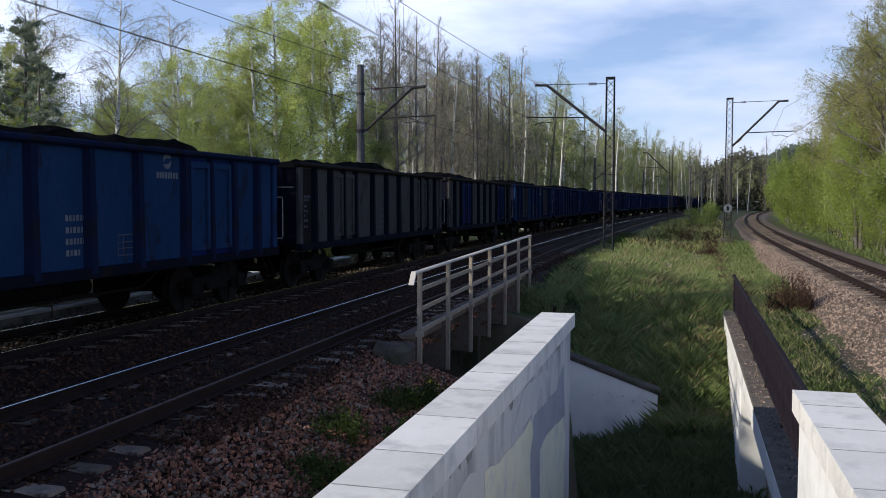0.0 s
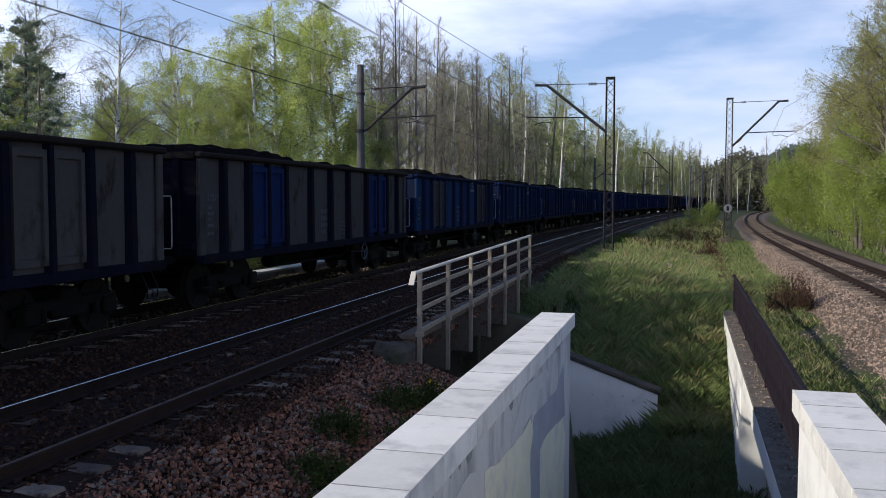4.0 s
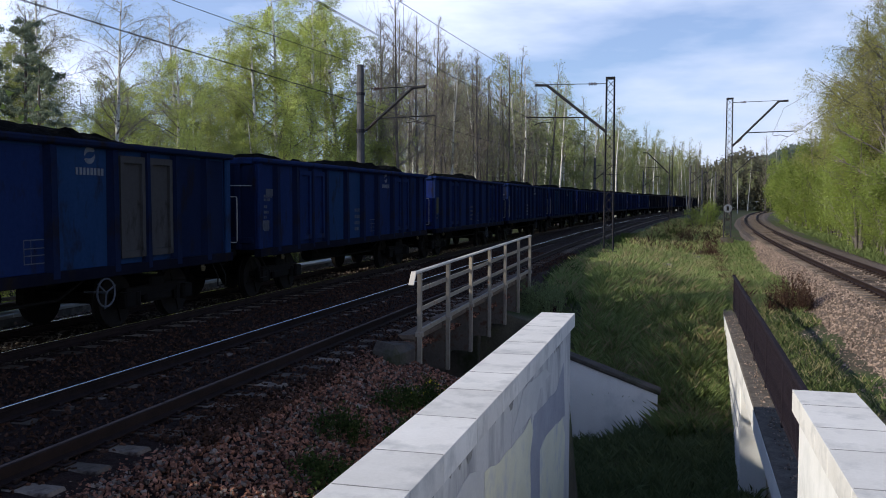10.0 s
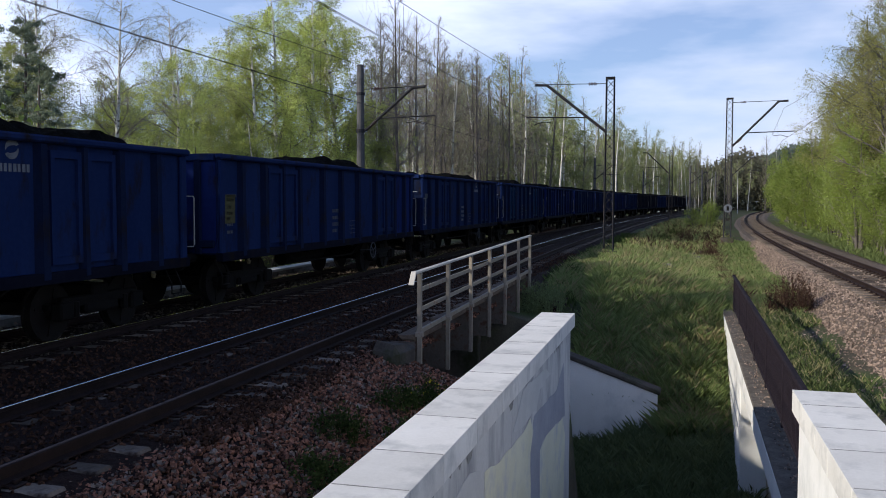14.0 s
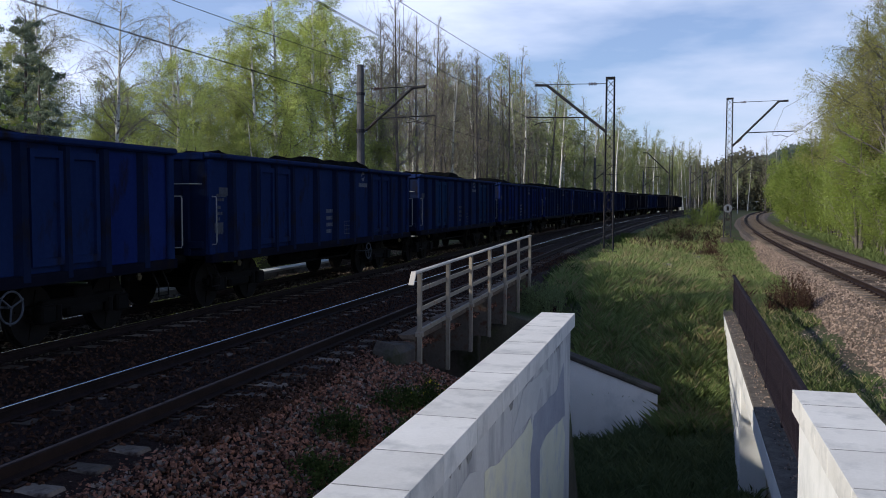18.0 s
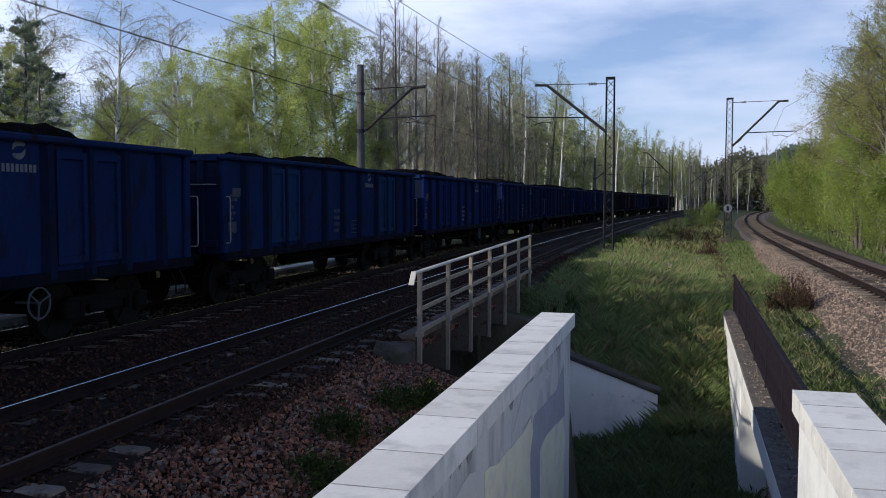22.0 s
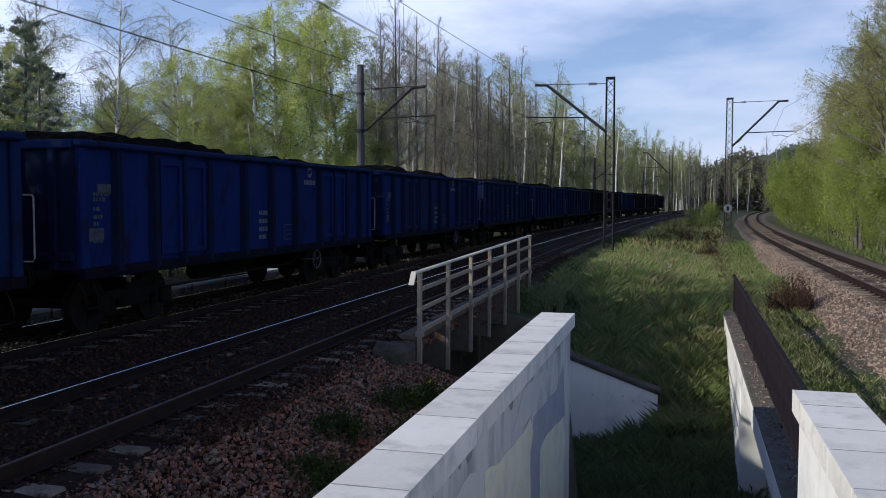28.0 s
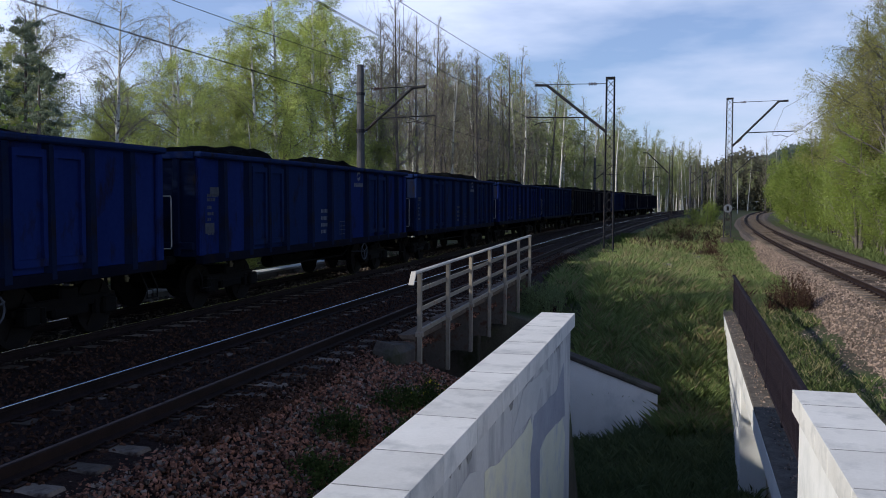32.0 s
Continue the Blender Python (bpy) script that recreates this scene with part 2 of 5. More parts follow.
M_RAILING = mat("railing_cream_paint", (0.185, 0.158, 0.127), (0.262, 0.226, 0.182), 0.6, 6, 50, 0.15, third=(0.20, 0.10, 0.06), third_scale=7, third_at=(0.60, 0.68))
# Top rail coloured paler than the posts, for the sun on its upper face.
M_RAILTOPSUN = mat("railing_sunlit_top", (0.40, 0.372, 0.336), (0.48, 0.452, 0.408), 0.7, 6, 50, 0.1)
M_BROWN = mat("brown_steel", (0.013, 0.0105, 0.0145), (0.023, 0.0175, 0.0225), 0.85, 5, 40, 0.15, third=(0.032, 0.021, 0.019), third_scale=5, third_at=(0.60, 0.70), spec=0.06)
M_MAST = mat("mast_grey_steel", (0.014, 0.014, 0.016), (0.03, 0.03, 0.034), 0.7, 5, 40, 0.1, third=(0.05, 0.034, 0.027), third_scale=6, third_at=(0.58, 0.68))
M_WIRE = mat("wire_dark_copper", (0.035, 0.03, 0.03), (0.06, 0.05, 0.045), 0.6, 5, 40, 0)
M_INSUL = mat("insulator_brown", (0.05, 0.025, 0.02), (0.08, 0.04, 0.03), 0.3, 5, 40, 0)
M_POLE = mat("pole_concrete", (0.062, 0.061, 0.064), (0.10, 0.098, 0.10), 0.9, 4, 40, 0.3)
M_COAL = mat("coal", (0.003, 0.003, 0.003), (0.008, 0.008, 0.008), 0.95, 8, 30, 1.0, spec=0.02, bump_dist=0.08)
# Underframe and wheels near-black: the shade under the wagons is in the colour.
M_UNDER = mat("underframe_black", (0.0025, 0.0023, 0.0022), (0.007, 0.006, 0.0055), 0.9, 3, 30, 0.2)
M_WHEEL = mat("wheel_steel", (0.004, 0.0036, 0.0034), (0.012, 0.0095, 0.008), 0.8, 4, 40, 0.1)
M_MARK = mat("marking_white", (0.15, 0.16, 0.18), (0.07, 0.08, 0.10), 0.7, 8, 60, 0.0)
M_MARK_D = mat("marking_faded", (0.085, 0.092, 0.108), (0.03, 0.035, 0.046), 0.8, 8, 60, 0.0)
M_YELLOW = mat("marking_yellow", (0.10, 0.08, 0.04), (0.045, 0.036, 0.02), 0.7, 8, 60, 0.0)
M_PATCH_YG = mat("worn_yellow_patch", (0.05, 0.05, 0.03), (0.085, 0.08, 0.04), 0.8, 4, 30, 0.1, spec=0.05)
M_HANDLE = mat("handle_white", (0.24, 0.24, 0.24), (0.15, 0.15, 0.15), 0.5, 8, 60, 0.0)
M_BARK = birch_bark()
M_TWIG = mat("twig_brown", (0.13, 0.11, 0.096), (0.22, 0.19, 0.168), 0.9, 6, 40, 0.1, rand=0.3)
M_DARKBARK = mat("bark_grey", (0.065, 0.056, 0.05), (0.15, 0.132, 0.118), 0.9, 4, 30, 0.3, rand=0.3)
M_LEAF = leaf_mat("birch_leaf", (0.36, 0.42, 0.11), (0.52, 0.565, 0.20), 0.55)
M_LEAF_P = leaf_mat("opening_leaf", (0.33, 0.34, 0.20), (0.46, 0.46, 0.31), 0.5)
M_LEAF_D = leaf_mat("young_leaf_far", (0.20, 0.235, 0.095), (0.34, 0.37, 0.17), 0.45)
M_LEAF_Y = leaf_mat("willow_leaf", (0.185, 0.25, 0.05), (0.315, 0.375, 0.105), 0.5)
M_LEAF_G = leaf_mat("golden_leaf", (0.27, 0.27, 0.075), (0.40, 0.395, 0.14), 0.5)
M_NEEDLE = leaf_mat("pine_needle", (0.12, 0.15, 0.105), (0.21, 0.24, 0.175), 0.3)
M_GRASS = leaf_mat("grass_blade", (0.10, 0.135, 0.042), (0.20, 0.245, 0.10), 0.35)
M_PLANK = mat("walkway_timber", (0.07, 0.052, 0.04), (0.15, 0.115, 0.09), 0.9, 3, 40, 0.4, stretch=(6, 1, 6))
M_DARKCONC = mat("dark_concrete", (0.045, 0.038, 0.033), (0.11, 0.095, 0.08), 0.95, 2, 30, 0.5, third=(0.035, 0.04, 0.02), third_scale=1.5)
# Bracket plates darker than the railing: the train's shadow is in their colour.
M_BRACKET = mat("shaded_bracket_steel", (0.07, 0.06, 0.05), (0.13, 0.11, 0.095), 0.8, 6, 40, 0.2, third=(0.07, 0.035, 0.022), third_scale=6)
M_NETTLE = leaf_mat("nettle_leaf", (0.085, 0.112, 0.05), (0.17, 0.21, 0.10), 0.3)
M_WEED = leaf_mat("weed_leaf", (0.03, 0.046, 0.014), (0.072, 0.098, 0.032), 0.35)
M_FLOWER = leaf_mat("yellow_petal", (0.50, 0.42, 0.02), (0.62, 0.52, 0.05), 0.3)
M_SHRUB = leaf_mat("shrub_reddish_leaf", (0.04, 0.022, 0.02), (0.085, 0.055, 0.035), 0.25)
M_PATCH_Y = mat("repaint_cream", (0.64, 0.62, 0.46), (0.72, 0.70, 0.55), 0.85, 2, 30, 0.08, third=(0.52, 0.52, 0.50), third_scale=2.5, third_at=(0.5, 0.7))
M_PATCH_G = mat("repaint_blue_grey", (0.27, 0.275, 0.31), (0.36, 0.365, 0.40), 0.85, 2, 30, 0.08)
M_PATCH_L = mat("worn_pale_paint", (0.48, 0.475, 0.455), (0.57, 0.56, 0.535), 0.85, 3, 30, 0.1)
M_PATCH_D = mat("grime_grey", (0.14, 0.135, 0.125), (0.34, 0.33, 0.31), 0.9, 6, 30, 0.1)
M_DIRT = mat("gravelly_dirt", (0.06, 0.05, 0.042), (0.17, 0.145, 0.12), 0.95, 7, 40, 0.6)
M_HAZE = mat("fine_twigs", (0.26, 0.24, 0.24), (0.38, 0.355, 0.355), 0.9, 0.3, 3, 0, rand=0.0)
M_DRYGRASS = leaf_mat("dry_grass_blade", (0.20, 0.18, 0.09), (0.32, 0.29, 0.15), 0.3)
# Far foliage is greyed: the haze of distance is put into its colour.
M_FARWOOD = leaf_mat("far_wood_foliage", (0.09, 0.09, 0.062), (0.17, 0.165, 0.11), 0.35)
M_RIDGE = leaf_mat("hazed_pine_foliage", (0.075, 0.10, 0.095), (0.13, 0.16, 0.15), 0.2)


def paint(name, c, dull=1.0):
    """Wagon paint, dusty and rust-flecked; base colours run dark to carry the side's shade."""
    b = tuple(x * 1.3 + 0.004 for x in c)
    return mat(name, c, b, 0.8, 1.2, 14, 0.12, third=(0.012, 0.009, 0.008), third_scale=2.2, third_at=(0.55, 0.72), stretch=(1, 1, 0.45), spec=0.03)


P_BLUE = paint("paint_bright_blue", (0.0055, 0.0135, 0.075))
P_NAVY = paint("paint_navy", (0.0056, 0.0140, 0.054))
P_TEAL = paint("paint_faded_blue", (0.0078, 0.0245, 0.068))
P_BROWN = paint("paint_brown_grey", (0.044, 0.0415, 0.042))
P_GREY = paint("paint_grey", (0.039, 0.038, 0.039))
P_BLACK = paint("paint_shade_black", (0.0022, 0.003, 0.009))
P_INK = paint("paint_shade_ink", (0.0036, 0.0080, 0.027))
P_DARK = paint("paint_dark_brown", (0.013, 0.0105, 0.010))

# ---- plan: x across the tracks, y along them, z = 0 at the rail tops ----


def line(x0, bend, radius):
    """A track's centre line: straight up to y = bend, then an arc to the right."""
    def at(y):
        d = max(0.0, y - bend)
        return x0 + d * d / (2 * radius), d / radius
    return at


TRACK_1 = line(-6.12, 35.0, 1400.0)
TRACK_2 = line(-10.14, 35.0, 1400.0)
TRACK_3 = line(5.92, 30.0, 1300.0)


def along(at, y0, y1, step=4.0):
    n = max(1, int(round((y1 - y0) / step)))
    out = []
    for i in range(n + 1):
        y = y0 + (y1 - y0) * i / n
        x, a = at(y)
        out.append((x, y, a))
    return out


def smooth(a, b, x):
    t = min(1.0, max(0.0, (x - a) / (b - a)))
    return t * t * (3 - 2 * t)


HOLLOW = -3.55


def ground_z(x, y):
    """The lie of the land: flat beside the tracks, a hollow and underpass across them."""
    bx = max(0.0, y - 35.0) ** 2 / 2800.0
    u = x - bx
    z = -0.62
    if u > -4.4:
        near = -0.62 - 0.30 * smooth(-4.4, -2.6, u) + 0.12 * smooth(1.8, 3.2, u)
        crown = -0.30 - 0.55 * smooth(-2.6, 1.4, u) * (1 - 0.7 * smooth(45, 70, y))
        z = near + (crown - near) * smooth(22, 31, y)
    z += 0.07 * noise.noise(Vector((x * 0.6, y * 0.6, 0))) + 0.12 * noise.noise(Vector((x * 0.13, y * 0.13, 3)))
    cut = 0.0
    if -16 < x < 12:
        if 14.2 < y < 20.6:
            cut = 1.0
        elif -1.45 < x < 1.6 and 3.0 < y <= 14.2:
            cut = 1.0
        elif -1.45 < x < 1.1 and y <= 3.0:
            return 0.55
        elif -3.4 < x < 1.5 and 20.6 <= y < 28.0:
            cut = 1.0 - smooth(17.0, 28.0, y)
            cut = cut * smooth(-3.4, -1.6, x) + (0.25 * (1 - smooth(20.6, 27.0, y))) * (1 - smooth(-3.4, -1.6, x))
        if 17.0 < y < 20.6 and -3.4 < x < 1.5:
            cut = 1.0 - 0.25 * smooth(17.0, 20.6, y) * smooth(-2.6, 0.2, x)
    return z * (1 - cut) + (HOLLOW + 0.12 * noise.noise(Vector((x, y, 7)))) * cut


def lines(cuts):
    """Grid lines: (from, to, step) in turn."""
    out = []
    for a, b, s in cuts:
        n = max(1, int(round((b - a) / s)))
        out += [a + (b - a) * i / n for i in range(n)]
    return out + [cuts[-1][1]]


def verge_z(x, y):
    """The dirt verge between the steel parapet and the curving track."""
    return -0.88 + 0.05 * noise.noise(Vector((x * 1.3, y * 0.9, 2))) + 0.10 * smooth(2.4, 3.4, x) + 0.03 * noise.noise(Vector((x * 4, y * 4, 5)))


XS = lines([(-1600, -200, 200), (-200, -40, 20), (-40, -16, 2), (-16, -4.5, 0.8), (-4.5, 4, 0.22), (4, 14, 0.8), (14, 40, 3), (40, 200, 20), (200, 1600, 200)])
YS = lines([(-400, -40, 60), (-40, -4, 4), (-4, 10, 0.7), (10, 34, 0.24), (34, 60, 0.8), (60, 200, 5), (200, 500, 30), (500, 2600, 200)])
g = Geo()
g.smooth = True
g.grid(XS, YS, ground_z)
solid("ground", g, M_EARTH, "grassy brown railway land with a hollow", "ground", kind="structure")


g = Geo()
g.smooth = True
g.grid(lines([(1.53, 4.6, 0.16)]), lines([(6.0, 30.0, 0.2)]), verge_z)
solid("ground_verge", g, M_EARTH, "brown dirt verge with weeds beside the steel parapet", "ground", kind="structure")


# ---- tracks ----
def rail_section(z=0.0):
    return [(-0.07, z - 0.15), (0.07, z - 0.15), (0.07, z - 0.135), (0.012, z - 0.115), (0.012, z - 0.045), (0.036, z - 0.035),
            (0.036, z - 0.006), (-0.036, z - 0.006), (-0.036, z - 0.035), (-0.012, z - 0.045), (-0.012, z - 0.115), (-0.07, z - 0.135)]


def sleeper_mesh(material):
    b = Geo()
    b.cbox(-1.27, -0.45, -0.13, 0.13, -0.20, 0.0, 0.025)
    b.cbox(0.45, 1.27, -0.13, 0.13, -0.20, 0.0, 0.025)
    b.cbox(-0.46, 0.46, -0.11, 0.11, -0.20, -0.035, 0.025)
    return b.mesh("sleeper", material)


def plate_mesh():
    b = Geo()
    for r in (-0.7535, 0.7535):
        b.cbox(r - 0.17, r + 0.17, -0.08, 0.08, 0.0, 0.022, 0.006)
        for e in (-0.11, 0.11):
            b.cbox(r + e - 0.022, r + e + 0.022, -0.03, 0.03, 0.02, 0.062, 0.008)
    return b.mesh("fastening", M_RAIL)


SLEEPER = sleeper_mesh(M_SLEEPER)
PLATE = plate_mesh()


def railway_track(at, z, near, far, singles, label, dull=()):
    """Rails, sleepers and fastenings along a centre line."""
    t = thing("railway_track", label, "railway track", kind="structure")
    for side in (-0.7535, 0.7535):
        path = [(x + side * math.cos(a), y - side * math.sin(a), a) for x, y, a in along(at, near, far)]
        r = part("rail", Geo().sweep(rail_section(z), path), M_RAIL, t)
        # Narrow tilted strip draws the sky's glint; rails named in dull go without it.
        part("running_surface", Geo().sweep([(-0.014, z - 0.009), (0.014, z - 0.009), (0.013, z - 0.003), (0.008, z + 0.002), (-0.002, z + 0.004), (-0.012, z + 0.001)], path), M_RAIL_DULL if side in dull else M_RAILTOP, r, "dull rail head without the glint of sky" if side in dull else "narrow polished strip tilted to catch a glint of sky")
    rest = Geo()
    y, i = near, 0
    rnd = random.Random(4)
    while y < far:
        x, a = at(y)
        m = pose(x, y, z - 0.172, 0, 0, -math.degrees(a) + rnd.uniform(-0.6, 0.6))
        if singles[0] <= y <= singles[1]:
            s = part("sleeper", SLEEPER, None, t)
            s.matrix_basis = m
            p = part("fastening", PLATE, None, s)
        else:
            rest.box(-1.27, 1.27, -0.13, 0.13, -0.2, -0.01, m)
        y += 0.61
    ob = part("far_sleepers", rest, M_SLEEPER, t)
    tagged(ob, kind="stuff")
    return t


railway_track(TRACK_1, 0.0, -19.66, 330, (3, 48), "empty straight track with rusty rails on concrete sleepers", dull=(0.7535,))
railway_track(TRACK_2, 0.0, -130, 330, (6, 30), "track under the coal train on concrete sleepers")
railway_track(TRACK_3, -0.1, -20, 300, (18, 75), "curving single track with rusty rails on pale ballast", dull=(-0.7535, 0.7535))


def bed(name, at, section, y0, y1, material, label):
    return solid(name, Geo().sweep(section, along(at, y0, y1, 3.0)), material, label, "ballast bed", kind="structure")


bed("ballast_bed", TRACK_1, [(-6.6, -0.9), (-5.9, -0.181), (1.0, -0.181), (1.3, -0.205), (1.55, -0.24), (1.55, -0.9)], -60, 330, M_BALLAST_SHADED, "brown crushed-stone ballast under the two main tracks")
bed("ballast_shoulder", TRACK_1, [(1.54, -0.9), (1.54, -0.242), (1.75, -0.26), (3.3, -0.74), (4.2, -0.98), (4.2, -1.2)], -20, 13.0, M_BALLAST_SHADED, "brown ballast slope beside the white parapet")
bed("ballast_shoulder", TRACK_1, [(1.54, -0.9), (1.54, -0.242), (1.9, -0.26), (3.0, -0.66), (3.0, -1.0)], 23.3, 330, M_BALLAST_SHADED, "ballast slope beside the grass, darkened for the shade")
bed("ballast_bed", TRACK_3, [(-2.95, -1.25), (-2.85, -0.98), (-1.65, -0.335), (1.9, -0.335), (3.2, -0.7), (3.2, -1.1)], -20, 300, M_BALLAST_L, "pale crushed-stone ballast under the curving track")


# ---- loose ballast stones ----
def rock_field(name, n, place, size, material, label, seed):
    """Many small crushed stones; place(rnd) gives x, y, z."""
    rnd = np.random.RandomState(seed)
    base = np.array([(x, y, z) for x in (-1, 1) for y in (-1, 1) for z in (-1, 1)]) * 0.72
    tri = np.array([(0, 1, 3), (0, 3, 2), (4, 6, 7), (4, 7, 5), (0, 4, 5), (0, 5, 1), (2, 3, 7), (2, 7, 6), (0, 2, 6), (0, 6, 4), (1, 5, 7), (1, 7, 3)])
    r2 = random.Random(seed)
    pts = np.array([place(r2) for _ in range(n)])
    v = base[None] * (1 + rnd.uniform(-0.45, 0.35, (n, 8, 3)))
    q, _ = np.linalg.qr(rnd.normal(size=(n, 3, 3)))
    v = v * rnd.uniform((0.7, 0.55, 0.3), (1.4, 1.05, 0.65), (n, 1, 3))
    v = np.einsum("nij,nkj->nki", q, v) * rnd.uniform(size[0], size[1], (n, 1, 1)) + pts[:, None]
    f = (tri[None] + (np.arange(n) * 8)[:, None, None]).reshape(-1, 3)
    me = bpy.data.meshes.new(name)
    me.from_pydata(v.reshape(-1, 3).tolist(), [], f.tolist())
    me.materials.append(material)
    me.update()
    return tagged(new(name, me), label, "ballast stones", kind="stuff")


def left_stone(r):
    y = 3.0 + 10.2 * r.random() ** 0.9
    x = r.uniform(-4.95, -1.85)
    d = x + 6.12
    z = -0.235 if d < 1.75 else (-0.255 - (d - 1.75) * 0.316 if d < 3.3 else -0.74 - (d - 3.3) * 0.267)
    return x, y, z + 0.01


def track_stone(r):
    y = 4.0 + 36 * r.random() ** 1.35
    x = r.uniform(-9.0, -4.4)
    if x > -5.1:
        return x, max(y, 7.5 + 2 * r.random()), -0.17 - 0.03 * (x + 5.1)
    return x, y, -0.172


def right_stone(r):
    y = 9.0 + 50 * r.random() ** 1.3
    cx, a = TRACK_3(y)
    wide = 3.15 - 0.75 * smooth(21, 28, y) + 0.3 * noise.noise(Vector((0, y * 0.7, 5)))
    d = -1.0 - (wide - 1.0) * r.random() ** 0.9
    if r.random() < 0.06:
        d -= 0.5 * r.random()
    z = -0.325 if d > -1.65 else -0.335 + max(d + 1.65, -1.15) * 0.5375
    if d > -1.2 and r.random() < 0.5:
        d = r.uniform(-0.6, 0.6)
    return cx + d, y, z + 0.012


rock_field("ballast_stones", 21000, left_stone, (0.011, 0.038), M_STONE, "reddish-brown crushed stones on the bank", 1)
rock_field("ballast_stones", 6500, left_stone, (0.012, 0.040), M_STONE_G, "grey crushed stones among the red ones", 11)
rock_field("ballast_stones", 20000, track_stone, (0.014, 0.036), M_STONE_D, "crushed stones between the rails, darkened for the shade", 2)
def beyond_stone(r):
    y = 6 + 40 * r.random() ** 1.3
    return r.uniform(-13.4, -11.3), y, -0.19 if r.random() < 0.5 else -0.22


def under_train(r):
    y = 9 + 55 * r.random() ** 1.3
    return TRACK_2(y)[0] + r.uniform(-1.9, 0.9), y, -0.172


def ledge_stone(r):
    return r.uniform(1.24, 1.66), 7.3 + 17.5 * r.random() ** 1.4, -0.875


def bridge_stone(r):
    return r.uniform(-4.75, -4.15), 13.0 + 11.0 * r.random(), -0.30 + 0.06 * r.random()


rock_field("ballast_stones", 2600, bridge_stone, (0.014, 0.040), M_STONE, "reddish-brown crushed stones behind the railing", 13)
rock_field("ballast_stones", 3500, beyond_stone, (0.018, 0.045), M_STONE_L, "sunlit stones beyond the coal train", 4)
rock_field("ballast_stones", 9000, under_train, (0.014, 0.040), M_STONE_M, "crushed stones under the coal train, toned down for its shade", 6)
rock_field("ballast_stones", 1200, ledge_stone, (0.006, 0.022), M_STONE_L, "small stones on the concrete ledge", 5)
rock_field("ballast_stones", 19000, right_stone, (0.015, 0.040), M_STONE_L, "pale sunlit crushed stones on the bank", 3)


# ---- white parapet walls, wing wall, underpass ----
def parapet(name, x0, x1, y0, y1, top, joints, label):
    """Whitewashed wall with a coping of separate slabs."""
    t = thing(name, label, "parapet wall", kind="structure", m=pose(x0, y1, 0))
    w = x1 - x0
    part("wall_body", Geo().cbox(0.05, w - 0.05, y0 - y1, -0.05, -4.0, top - 0.17, 0.012), M_WALL if name == "parapet_1" else M_WHITE, t, "whitewashed render")
    y, slabs = 0.0, []
    while y > y0 - y1:
        n = joints[len(slabs)] if len(slabs) < len(joints) else 0.74
        slabs.append((y - n, y))
        y -= n
    for a, b in slabs:
        part("coping_slab", Geo().cbox(0, w, a + 0.005, b - 0.005, top - 0.17, top, 0.0015), M_COPING, t)
        part("mortar_joint", Geo().box(0.01, w - 0.01, a - 0.006, a + 0.006, top - 0.16, top + 0.0012), M_PATCH_D, t)
    return t


parapet("parapet_1", -1.73, -1.29, -2.5, 11.48, 0.726, (1.30, 1.20, 0.73, 0.96, 0.70, 0.88, 0.87, 0.66), "whitewashed parapet wall with pale coping slabs, grey patches on its face")
parapet("parapet_2", 0.885, 1.345, -2.5, 7.28, 0.726, (0.52, 0.66, 0.53), "bright white parapet wall with pale coping slabs")


def wing_wall():
    """Sloping white wing wall on the far side of the underpass."""
    t = thing("wing_wall", "whitewashed concrete wing wall with a sloping mossy coping", "retaining wall", kind="structure", m=pose(0, 20.5, 0))
    xs = (-3.0, -0.40)

    def top(x):
        return -2.235 + (x - xs[1]) * (-0.355)
    b = Geo()
    c = (-2.4, 0.2, -3)
    y0, y1 = 0.0, 0.4
    P = {(i, j, k): (xs[i], (y0, y1)[j], (-4.2, top(xs[i]))[k]) for i in (0, 1) for j in (0, 1) for k in (0, 1)}
    for q in (((0, 0, 0), (1, 0, 0), (1, 0, 1), (0, 0, 1)), ((0, 1, 0), (1, 1, 0), (1, 1, 1), (0, 1, 1)), ((0, 0, 1), (1, 0, 1), (1, 1, 1), (0, 1, 1)),
              ((1, 0, 0), (1, 1, 0), (1, 1, 1), (1, 0, 1)), ((0, 0, 0), (0, 1, 0), (0, 1, 1), (0, 0, 1))):
        b.face([P[i] for i in q], c)
    part("wall_body", b, M_WHITE, t)
    s = Geo()
    ang = math.atan(-0.355)
    m = Matrix.Translation((xs[1], 0.2, top(xs[1]) + 0.05)) @ Matrix.Rotation(-ang, 4, "Y")
    s.cbox(-2.8, 0.07, -0.25, 0.26, -0.05, 0.045, 0.02, m)
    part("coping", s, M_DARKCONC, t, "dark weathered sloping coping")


wing_wall()


